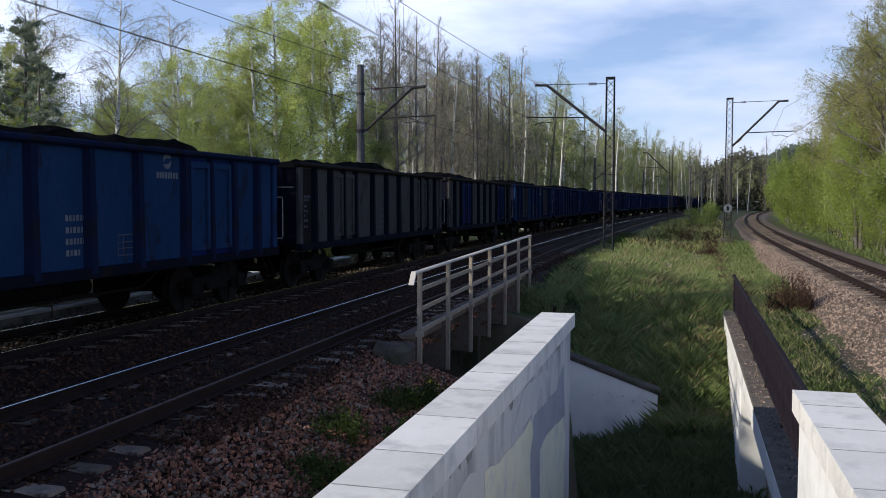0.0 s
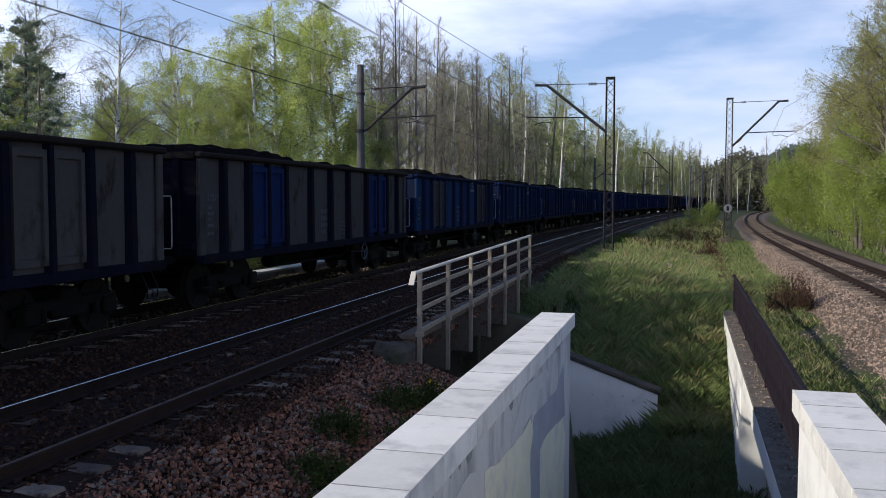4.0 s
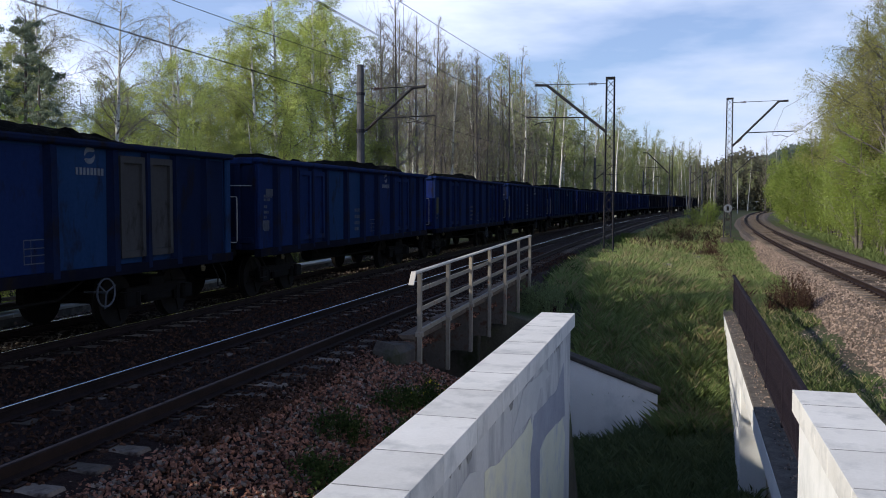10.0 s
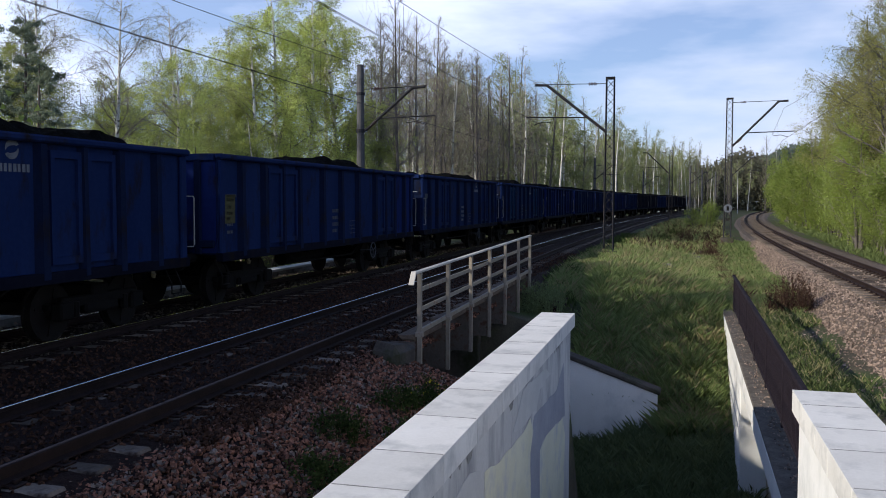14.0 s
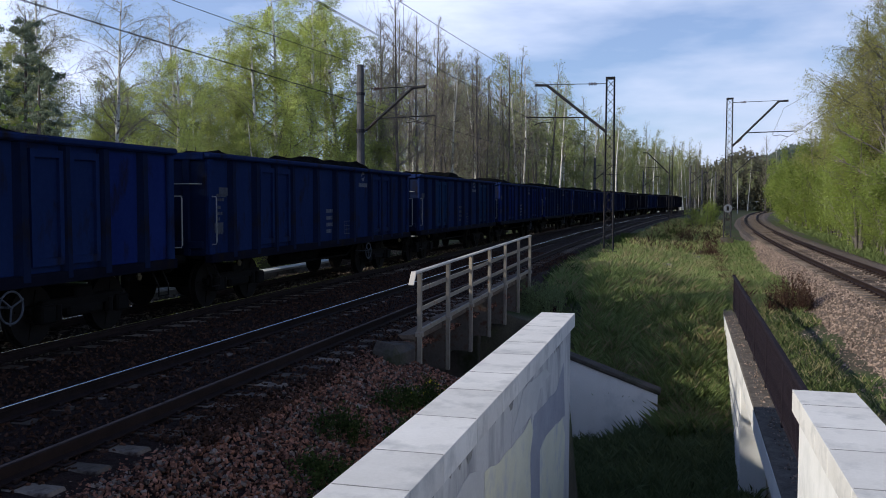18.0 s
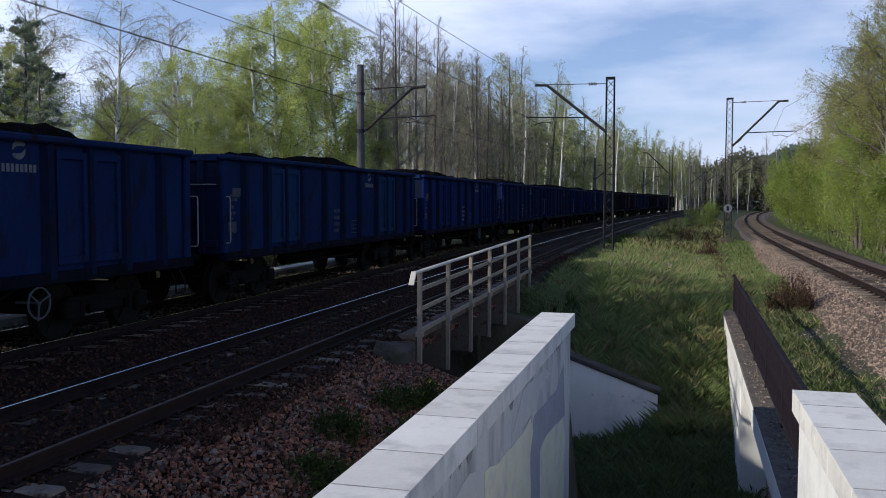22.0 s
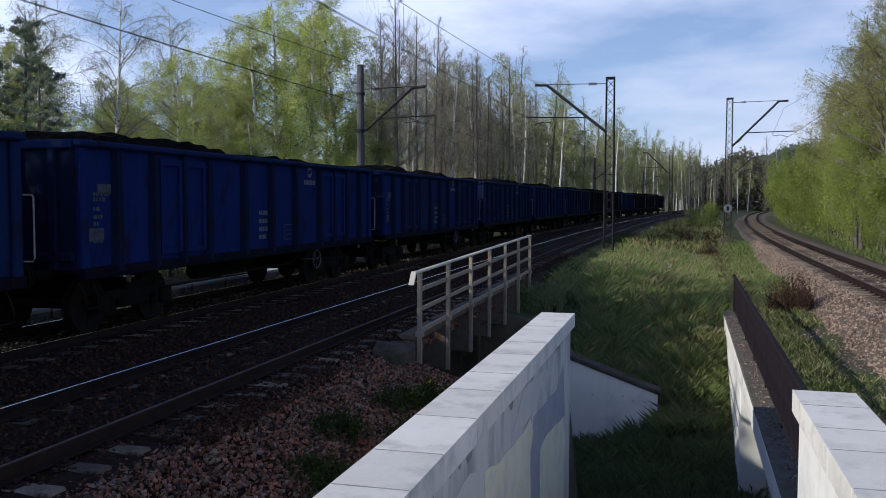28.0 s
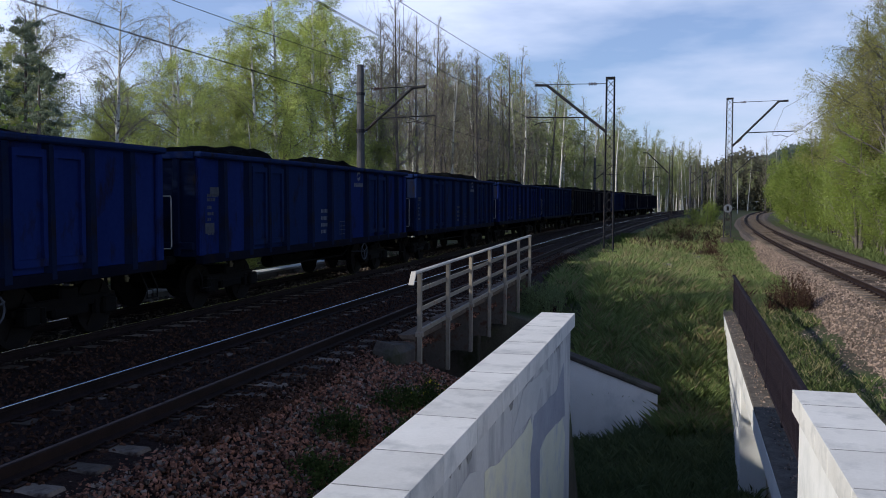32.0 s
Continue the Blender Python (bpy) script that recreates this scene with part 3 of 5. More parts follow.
def underpass():
    """Abutments of the two bridges over the underpass."""
    t = thing("underpass", "pale concrete abutments and deck of the underpass below the tracks", "underpass", kind="structure")
    # Dark concrete puts the shade below the bridge into abutments and deck.
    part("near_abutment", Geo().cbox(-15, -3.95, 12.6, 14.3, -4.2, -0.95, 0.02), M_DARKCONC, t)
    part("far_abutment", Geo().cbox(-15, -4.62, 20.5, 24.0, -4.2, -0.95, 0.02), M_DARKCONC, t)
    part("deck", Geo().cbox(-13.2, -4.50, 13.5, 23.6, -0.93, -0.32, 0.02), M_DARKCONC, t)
    turn = pose(1.36, 10, 0, 0, 0, -0.55) @ pose(-1.47, -10, 0)
    part("far_wall", Geo().cbox(1.24, 1.75, 17.5, 26.1, -4.2, -1.30, 0.015, turn), M_WHITE, t, "sunlit white wall below the parapet")
    part("jamb", Geo().cbox(1.752, 9.0, 17.6, 18.2, -4.2, -1.34, 0.015), M_WHITE, t)
    part("near_jamb", Geo().cbox(1.36, 9.0, 6.4, 9.2, -4.2, -1.34, 0.015), M_WHITE, t)
    part("fascia", Geo().cbox(1.21, 1.60, 7.35, 26.2, -1.28, -0.93, 0.02, turn), M_WHITE, t)
    part("slab", Geo().cbox(1.60, 9.2, 7.35, 18.3, -1.28, -1.06, 0.02), M_CONCRETE, t)


underpass()


def steel_parapet():
    """Brown steel fence of close vertical bars with a broad flat top rail."""
    t = thing("steel_parapet", "brown steel parapet of close upright bars with a flat top rail", "parapet", m=pose(1.36, 10.0, -0.93, 0, 0, -0.55))
    n0, n1 = -2.65, 16.3
    part("ledge", Geo().cbox(-0.262, 0.20, n0, n1, 0.002, 0.05, 0.012), M_DIRT, t, "gravelly concrete ledge")
    part("top_rail", Geo().cbox(-0.005, 0.075, n0, n1, 0.97, 1.03, 0.01), M_BROWN, t)
    part("bottom_rail", Geo().cbox(0.02, 0.06, n0, n1, 0.10, 0.15, 0.006), M_BROWN, t)
    bar = Geo().cbox(-0.007, 0.007, -0.016, 0.016, 0.0, 0.88, 0.002).mesh("bar", M_BROWN)
    post = Geo().cbox(-0.03, 0.03, -0.03, 0.03, 0.0, 0.93, 0.005).mesh("post", M_BROWN)
    y, i = n0 + 0.05, 0
    while y < n1:
        if i % 20 == 0:
            o = part("post", post, None, t)
            o.matrix_basis = pose(0.04, y, 0.045)
        else:
            o = part("bar", bar, None, t)
            o.matrix_basis = pose(0.04, y, 0.10)
        y += 0.13
        i += 1


steel_parapet()


def bridge_railing():
    """Cream steel railing with its bracketed walkway at the edge of the bridge."""
    X0, Y0, DY = -3.95, 13.28, 1.775
    t = thing("bridge_railing", "cream-painted steel bridge railing with three rails and a bent end", "railing", m=pose(X0, Y0, 0.09))
    L = DY * 6
    def lift(y):
        return 0.16 * y / L
    def bar(z, h, w, y0, y1, material, nm, x=0.0):
        b = Geo()
        b.sweep([(x - w / 2, z - h), (x + w / 2, z - h), (x + w / 2, z), (x - w / 2, z)], [(0, y0, 0), (0, y1, 0)])
        b.v = [(p[0], p[1], p[2] + lift(p[1])) for p in b.v]
        return part(nm, b, material, t)
    top = bar(1.0, 0.03, 0.09, -0.31, L + 0.05, M_RAILTOPSUN, "top_rail")
    b = Geo()
    b.cbox(-0.045, 0.045, -0.025, 0.0, -0.25, 0.0, 0.006, pose(0, -0.30, 0.995, -38))
    part("bent_end", b, M_RAILTOPSUN, top, "pale flat bar bent down")
    for z in (0.71, 0.39):
        bar(z, 0.065, 0.03, 0.0, L, M_RAILING, "mid_rail", -0.035)
    bar(0.04, 0.07, 0.04, 0.0, L, M_RAILING, "foot_rail", -0.035)
    for i in range(7):
        y = i * DY
        b = Geo().cbox(-0.035, 0.035, y - 0.035, y + 0.035, -0.95 + lift(y), 0.97 + lift(y), 0.008)
        b.cbox(-0.06, 0.06, y - 0.06, y + 0.06, -0.06 + lift(y), 0.02 + lift(y), 0.006)
        part("post", b, M_RAILING, t)
        b = Geo()
        ps = [(-0.05, -0.15), (-0.05, -0.93), (-0.47, -0.93), (-0.47, -0.15)]
        a = [(x, y - 0.012, z + lift(y)) for x, z in ps]
        c = [(x, y + 0.012, z + lift(y)) for x, z in ps]
        mid = (-0.2, y, -0.5)
        b.face(a, mid), b.face(c, mid)
        for k in range(4):
            b.face([a[k], a[(k + 1) % 4], c[(k + 1) % 4], c[k]], mid)
        part("bracket", b, M_BRACKET, t, "square bracket plate below the walkway")
    for i in range(6):
        y = i * DY
        b = Geo().cbox(-0.34, -0.07, y + 0.03, y + DY - 0.03, -0.16 + lift(y + 0.9), -0.05 + lift(y + 0.9), 0.02)
        rk = random.Random(i + 5)
        b.v = [(p[0] + (rk.uniform(-0.05, 0.05) if p[0] < -0.2 else rk.uniform(-0.03, 0.0)), p[1], p[2] + rk.uniform(-0.02, 0.02)) for p in b.v]
        part("walkway_slab", b, M_PLANK, t, "crumbling concrete ledge")
    return t


def broken_end(x, y, z, size, seed):
    """A spalled lump of concrete at the end of the bridge."""
    rnd = random.Random(seed)
    b = Geo().cbox(-size[0], size[0], -size[1], size[1], -size[2], size[2], min(size) * 0.35)
    b.v = [(p[0] * rnd.uniform(0.8, 1.15), p[1] * rnd.uniform(0.8, 1.15), p[2] * rnd.uniform(0.8, 1.15)) for p in b.v]
    return solid("concrete_block", b, M_DARKCONC, "crumbling brown concrete block at the end of the bridge", "rubble", m=pose(x, y, z, 3, 4, rnd.uniform(-12, 12)))


broken_end(-4.30, 12.98, -0.36, (0.26, 0.34, 0.34), 1)
broken_end(-4.46, 12.55, -0.40, (0.15, 0.20, 0.15), 2)
railing = bridge_railing()
far_railing = copy_thing(railing, pose(-12.75, 13.28 + 10.65, 0.09, 0, 0, 180))
far_railing["label"] = "cream-painted steel bridge railing on the far side, behind the train"


def cable_trough():
    """Pale concrete trough with separate lids along the far side of the second track."""
    t = thing("cable_trough", "pale concrete cable trough with loose lids beside the far rail", "cable trough", kind="structure", m=pose(-12.52, 8.0, -0.42))
    part("trough_body", Geo().cbox(-0.20, 0.20, 0.0, 24.0, -0.3, 0.34, 0.015), M_CONCRETE, t)
    lid = Geo().cbox(-0.23, 0.23, 0.006, 0.994, 0.342, 0.42, 0.012).mesh("lid", M_PATCH_L)
    for i in range(24):
        o = part("lid", lid, None, t)
        o.matrix_basis = pose(0, i, 0)


cable_trough()


# ---- coal train ----
def coal_heap(seed):
    r = random.Random(seed)
    lumps = [(r.uniform(-5, 5), r.uniform(-0.3, 0.3), r.uniform(0.22, 0.50), r.uniform(0.6, 1.3)) for _ in range(r.randint(5, 8))]
    g = Geo()

    def z(x, y):
        e = min(1.0, (1.36 - abs(x)) / 0.5) * min(1.0, (6.3 - abs(y)) / 0.6)
        h = sum(a * math.exp(-(abs(y - cy) / w) ** 1.6 - ((x - cx) / 0.9) ** 2) for cy, cx, a, w in lumps)
        n = 0.12 * noise.noise(Vector((x * 2.2, y * 2.2, seed))) + 0.07 * noise.noise(Vector((x * 7, y * 7, seed)))
        h = 0.33 * math.tanh(h / 0.33)
        return 2.90 + 0.12 * e + (h + n) * e
    xs = [-1.36 + 2.72 * i / 16 for i in range(17)]
    ys = [-6.3 + 12.6 * i / 70 for i in range(71)]
    g.grid(xs, ys, z)
    return g.mesh("coal_load", M_COAL)


COALS = [coal_heap(i) for i in range(6)]
TOP = 3.10


# Ribs and end walls take darker tones that stand for the shade on them.
RIB_SHADE = {"paint_bright_blue": P_INK, "paint_navy": P_INK, "paint_faded_blue": P_INK, "paint_brown_grey": P_BLACK, "paint_grey": P_BLACK, "paint_dark_brown": P_BLACK}


def side_parts(col):
    """The shared meshes of one paint: panels, ribs, beams. Ribs and ends are darkened for shade."""
    d = {}
    b = Geo()
    b.box(1.385, 1.415, -6.4, 6.4, 1.12, TOP - 0.1)
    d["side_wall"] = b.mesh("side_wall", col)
    b = Geo()
    b.box(-1.415, -1.385, -6.4, 6.4, 1.12, TOP - 0.1)
    d["far_wall"] = b.mesh("side_wall", col)
    b = Geo()
    b.box(-1.38, 1.38, -6.4, -6.36, 1.12, TOP - 0.1)
    d["end_wall"] = b.mesh("end_wall", RIB_SHADE[col.name])
    d["end_post"] = Geo().cbox(-0.07, 0.07, -6.48, -6.402, 1.12, TOP - 0.12, 0.02).mesh("end_post", RIB_SHADE[col.name])
    d["end_beam"] = Geo().cbox(-1.36, 1.36, -6.48, -6.402, 1.25, 1.4, 0.02).mesh("end_beam", RIB_SHADE[col.name])
    d["end_bar"] = Geo().tube([(-1.2, -6.40, 2.50), (-1.2, -6.52, 2.50), (1.3, -6.52, 2.50), (1.3, -6.40, 2.50)], 0.012, 6).mesh("end_bar", M_HANDLE)
    b = Geo()
    for s in (-1, 1):
        b.cbox(s * 1.46 - 0.085, s * 1.46 + 0.085, -6.46, 6.46, TOP - 0.11, TOP, 0.03)
        b.cbox(-1.37, 1.37, s * 6.42 - 0.06, s * 6.42 + 0.06, TOP - 0.14, TOP, 0.018)
    d["top_rim"] = b.mesh("top_rim", RIM_PAINT[col.name])
    b = Geo()
    for s in (-1, 1):
        b.cbox(s * 1.45 - 0.08, s * 1.45 + 0.08, -6.42, 6.42, 0.98, 1.15, 0.012)
    # Sole bars near-black: the shade below the body is in the paint.
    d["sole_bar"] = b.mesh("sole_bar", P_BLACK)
    # rib: a pressed post, deeper at the foot
    b = Geo()
    k = [(-0.125, 1.4155), (-0.10, 1.475), (-0.07, 1.535), (0.07, 1.535), (0.10, 1.475), (0.125, 1.4155)]
    lo = [Vector((x, y, 1.05)) for y, x in k]
    hi = [Vector((x - 0.02 * (x > 1.45), y * 0.9, TOP - 0.12)) for y, x in k]
    c = (1.40, 0, 2.1)
    for i in range(5):
        b.face([lo[i], lo[i + 1], hi[i + 1], hi[i]], c)
    b.face(lo, (1.44, 0, 2)), b.face(hi, (1.44, 0, 2))
    d["rib"] = b.mesh("rib", RIB_SHADE[col.name])
    d["corner_post"] = Geo().cbox(1.4155, 1.49, -0.09, 0.09, 1.06, TOP - 0.12, 0.02).mesh("corner_post", col)
    return d


def door_mesh(col):
    b = Geo()
    b.cbox(1.418, 1.440, -0.34, 0.34, 1.24, TOP - 0.22, 0.008)
    f = Geo()
    for x in (1.439, 1.495):
        for q in ((0.335, 1.25, TOP - 0.20), (0.25, 1.36, TOP - 0.31)):
            f.v += [(x, -q[0], q[1]), (x, q[0], q[1]), (x, q[0], q[2]), (x, -q[0], q[2])]
    for k in range(4):
        n = (k + 1) % 4
        f.f += [(8 + k, 8 + n, 12 + n, 12 + k), (k, n, 8 + n, 8 + k), (4 + n, 4 + k, 12 + k, 12 + n), (n, k, 4 + k, 4 + n)]
    return b.mesh("door", col), f.mesh("door_frame", col)


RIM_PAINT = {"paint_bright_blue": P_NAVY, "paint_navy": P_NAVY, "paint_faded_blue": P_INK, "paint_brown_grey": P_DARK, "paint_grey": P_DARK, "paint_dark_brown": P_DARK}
SIDES = {p.name: side_parts(p) for p in (P_BLUE, P_NAVY, P_TEAL, P_BROWN, P_GREY, P_DARK)}
DOORS = {p.name: door_mesh(p) for p in (P_BLUE, P_NAVY, P_TEAL, P_BROWN, P_GREY, P_DARK)}


def panel_mesh(col, y0, y1):
    return Geo().box(1.4155, 1.4185, y0, y1, 1.15, TOP - 0.15).mesh("repainted_panel", col)


def small_meshes():
    d = {}
    b = Geo()
    b.box(-1.34, 1.34, -6.35, 6.35, 1.06, 1.18)
    b.box(-0.22, 0.22, -6.3, 6.3, 0.86, 1.06)
    for y in (-4.5, -1.5, 1.5, 4.5):
        b.box(-1.2, 1.2, y - 0.09, y + 0.09, 0.9, 1.06)
    b.tube([(0.45, -1.6, 0.72), (0.45, 0.4, 0.72)], 0.17, 10)
    b.tube([(0.2, 0.8, 0.70), (0.2, 1.5, 0.70)], 0.14, 10)
    for y in (-2.6, 2.6):
        b.tube([(1.05, y, 0.98), (1.05, y * 0.7, 0.66)], 0.025, 5)
    b.tube([(1.05, -1.82, 0.66), (1.05, 1.82, 0.66)], 0.025, 5)
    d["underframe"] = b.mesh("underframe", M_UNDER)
    b = Geo()
    for s in (-1, 1):
        b.cbox(s * 1.0 - 0.06, s * 1.0 + 0.06, -0.95, 0.95, 0.52, 0.68, 0.02)
        for y in (-0.9, 0.9):
            b.cbox(s * 1.03 - 0.10, s * 1.03 + 0.10, y - 0.16, y + 0.16, 0.34, 0.62, 0.03)
        for y in (-0.62, 0.62):
            b.tube([(s * 1.03, y, 0.36), (s * 1.03, y, 0.60)], 0.07, 8)
        b.cbox(s * 1.0 - 0.09, s * 1.0 + 0.09, -0.42, 0.42, 0.38, 0.56, 0.04)
    b.cbox(-1.05, 1.05, -0.22, 0.22, 0.50, 0.84, 0.03)
    for y in (-1.05, 1.05):
        b.cbox(-0.95, 0.95, y - 0.05, y + 0.05, 0.48, 0.60, 0.02)
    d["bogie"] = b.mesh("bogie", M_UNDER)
    b = Geo()
    b.tube([(-0.98, 0, 0), (0.98, 0, 0)], 0.075, 10)
    for s in (-1, 1):
        x = s * 0.75
        b.tube([(x - 0.065, 0, 0), (x - 0.06, 0, 0), (x + 0.06, 0, 0), (x + 0.065, 0, 0)], [0.40, 0.455, 0.455, 0.40], 24)
        xi = s * 0.69
        b.tube([(xi - 0.02, 0, 0), (xi + 0.02, 0, 0)], [0.485, 0.485], 24)
        b.tube([(s * 0.815, 0, 0), (s * 0.86, 0, 0)], [0.13, 0.11], 12)
        for i in range(4):
            a = math.pi / 2 * i
            b.box(x + s * 0.06, x + s * 0.085, -0.02, 0.02, 0.12, 0.38, Matrix.Rotation(a, 4, "X"))
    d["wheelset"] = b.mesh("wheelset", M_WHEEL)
    b = Geo()
    b.tube([(0, 0, 0), (0, 0.34, 0)], 0.085, 10)
    b.tube([(0, 0.28, 0), (0, 0.56, 0)], 0.06, 10)
    b.tube([(0, 0.55, 0), (0, 0.585, 0), (0, 0.60, 0)], [0.22, 0.22, 0.15], 18)
    d["buffer"] = b.mesh("buffer", M_UNDER)
    b = Geo()
    b.tube([(0, 0, 0), (0, 0.25, -0.02), (0, 0.38, -0.10)], 0.05, 8)
    b.tube([(0, 0.36, -0.08), (0, 0.40, -0.34), (0, 0.42, -0.40)], 0.03, 6)
    d["coupling"] = b.mesh("coupling", M_UNDER)
    b = Geo()
    z0, z1 = 1.34, 2.26
    b.tube([(1.36, 0, z1), (1.47, 0.05, z1), (1.47, 0.08, z1 - 0.04), (1.47, 0.08, z0 + 0.04), (1.47, 0.05, z0), (1.36, 0, z0)], 0.013, 6)
    d["grab_handle"] = b.mesh("grab_handle", M_HANDLE)
    b = Geo()
    b.ring((1.50, 0, 0.74), "x", 0.22, 0.016, 24, 6)
    for i in range(3):
        a = 2 * math.pi * i / 3 + 0.4
        b.tube([(1.50, 0, 0.74), (1.50, 0.25 * math.cos(a), 0.74 + 0.25 * math.sin(a))], 0.014, 5)
    b.tube([(1.10, 0, 0.74), (1.52, 0, 0.74)], 0.02, 6)
    d["brake_wheel"] = b.mesh("brake_wheel", M_MARK_D)
    b = Geo()
    b.tube([(1.30, 0, 0.98), (1.44, 0, 0.70), (1.44, 0, 0.52), (1.44, -0.30, 0.52), (1.44, -0.30, 0.70), (1.30, -0.30, 0.98)], 0.014, 5)
    d["step"] = b.mesh("step", M_WHEEL)
    b = Geo()
    b.cbox(1.49, 1.505, -0.045, 0.045, 0.94, 1.12, 0.004)
    b.tube([(1.50, 0, 0.94), (1.50, 0, 0.86)], [0.05, 0.03], 8)
    d["rope_hook"] = b.mesh("rope_hook", M_YELLOW)
    # number rows, table and emblem: plain bars and shapes
    b = Geo()
    r = random.Random(9)
    for z, w in ((1.92, 0.42), (1.74, 0.50), (1.57, 0.62), (1.40, 0.28)):
        y = -0.52
        while y < -0.52 + w:
            n = r.uniform(0.035, 0.08)
            b.box(1.4195, 1.4225, y, y + n, z - 0.045, z + 0.045)
            y += n + 0.028
    d["number_marking"] = b.mesh("number_marking", M_MARK_D)
    d["number_marking_fresh"] = b.mesh("number_marking", M_MARK)
    b = Geo()
    ys = (0.72, 0.735, 0.86, 0.87, 1.145, 1.16)
    zs = (1.285, 1.30, 1.40, 1.415, 1.50, 1.515, 1.62, 1.635)
    b.v = [(1.4222, y, z) for z in zs for y in ys]
    for k in range(7):
        for i in range(5):
            if i % 2 == 0 or k % 2 == 0:
                a = k * 6 + i
                b.f.append((a, a + 1, a + 7, a + 6))
    d["load_table"] = b.mesh("load_table", M_MARK_D)
    b = Geo()
    for turn in (0.5, 0.5 + math.pi):
        pts = []
        for i in range(11):
            f = i / 10.0
            a = turn + 2.75 * f
            thick = 0.012 + 0.075 * math.sin(math.pi * min(1.0, 0.15 + 0.85 * f)) ** 0.8
            pts.append((a, 0.145 - 0.02 * f, 0.145 - 0.02 * f - thick))
        for (aa, oa, na), (ab, ob, nb) in zip(pts, pts[1:]):
            q = [(oa, aa), (na, aa), (nb, ab), (ob, ab)]
            b.face([(1.4225, 2.165 + r_ * math.cos(a), 2.875 + r_ * math.sin(a)) for r_, a in q], (1.0, 2.165, 2.875))
    y = 1.84
    for n in (0.07, 0.075, 0.07, 0.075, 0.08, 0.07, 0.08, 0.075):
        b.box(1.4195, 1.4225, y, y + n - 0.018, 2.57, 2.68)
        y += 0.085
    d["emblem"] = b.mesh("emblem", M_MARK)
    b = Geo()
    for z, w in ((2.28, 0.36), (2.20, 0.30), (2.05, 0.16), (1.93, 0.22), (1.82, 0.14), (1.70, 0.2), (1.55, 0.16)):
        y = -6.05
        while y < -6.05 + w:
            n = r.uniform(0.03, 0.09)
            b.box(1.4195, 1.4225, y, y + n, z - 0.03, z + 0.03)
            y += n + 0.025
    d["end_marking"] = b.mesh("end_marking", M_MARK_D)
    b = Geo().box(1.4195, 1.4225, -5.95, -5.35, 2.28, 2.44)
    b.box(1.4195, 1.4225, -6.2, -5.8, 1.55, 1.75)
    d["plate"] = b.mesh("plate", M_MARK_D)
    return d


SM = small_meshes()


def wagon(col, door, words, extras, coal):
    """Open coal wagon, 12.8 m long over the body; its right side carries the markings."""
    t = thing("coal_wagon", words, "freight wagon", "wagons of the train")
    S = SIDES[col.name]
    body = part("side_wall", S["side_wall"], None, t)
    part("side_wall", S["far_wall"], None, t)
    for e in (0, 180):
        w = part("end_wall", S["end_wall"], None, t)
        w.matrix_basis = pose(0, 0, 0, 0, 0, e)
        part("end_beam", S["end_beam"], None, w)
        for x in (-1.0, -0.35, 0.35, 1.0):
            o = part("end_post", S["end_post"], None, w)
            o.matrix_basis = pose(x, 0, 0)
    part("top_rim", S["top_rim"], None, t)
    part("sole_bar", S["sole_bar"], None, t)
    for s in (0, 180):
        for y in (-6.32, 6.32):
            o = part("corner_post", S["corner_post"], None, t)
            o.matrix_basis = pose(0, 0, 0, 0, 0, s) @ pose(0, y, 0)
        for y in (-5.5, -4.47, -2.68, -1.25, 0.0, 1.25, 2.68, 4.47, 5.5):
            o = part("rib", S["rib"], None, t)
            o.matrix_basis = pose(0, 0, 0, 0, 0, s) @ pose(0, y, 0)
        for y in (-3.575, 3.575):
            o = part("door_post", S["rib"], None, t)
            o.matrix_basis = pose(0, 0, 0, 0, 0, s) @ pose(0, y, 0) @ Matrix.Diagonal((1, 0.7, 1, 1))
    for y in (-3.985, -3.165, 3.165, 3.985):
        o = part("door", DOORS[door.name][0], None, t)
        o.matrix_basis = pose(0, y, 0)
        part("door_frame", DOORS[door.name][1], None, o)
    part("coal_load", COALS[coal % len(COALS)], None, t, "heaped black coal")
    part("underframe", SM["underframe"], None, t)
    wheels = []
    for y in (-4.5, 4.5):
        b = part("bogie", SM["bogie"], None, t)
        b.matrix_basis = pose(0, y, 0)
        for e in (-0.9, 0.9):
            w = part("wheelset", SM["wheelset"], None, b)
            wheels.append((w, e))
    for e in (0, 180):
        for x in (-0.875, 0.875):
            o = part("buffer", SM["buffer"], None, t)
            o.matrix_basis = pose(0, 0, 0, 0, 0, e) @ pose(x, 6.42, 1.05)
        o = part("coupling", SM["coupling"], None, t)
        o.matrix_basis = pose(0, 0, 0, 0, 0, e) @ pose(0, 6.42, 1.03)
    for y in (-6.36, 6.46) if "handle" in extras else (6.46,):
        o = part("grab_handle", SM["grab_handle"], None, t)
        o.matrix_basis = pose(0.08, y, 0)
    for y in (-6.0, 6.25):
        o = part("step", SM["step"], None, t)
        o.matrix_basis = pose(0, y, 0)
    for y in (-5.3, 5.3):
        o = part("rope_hook", SM["rope_hook"], None, t, "yellow hook")
        o.matrix_basis = pose(0, y, 0)
    part("number_marking", SM["number_marking_fresh" if "fresh" in extras else "number_marking"], None, body, "rows of white marking")
    part("load_table", SM["load_table"], None, body)
    part("end_marking", SM["end_marking"], None, body)
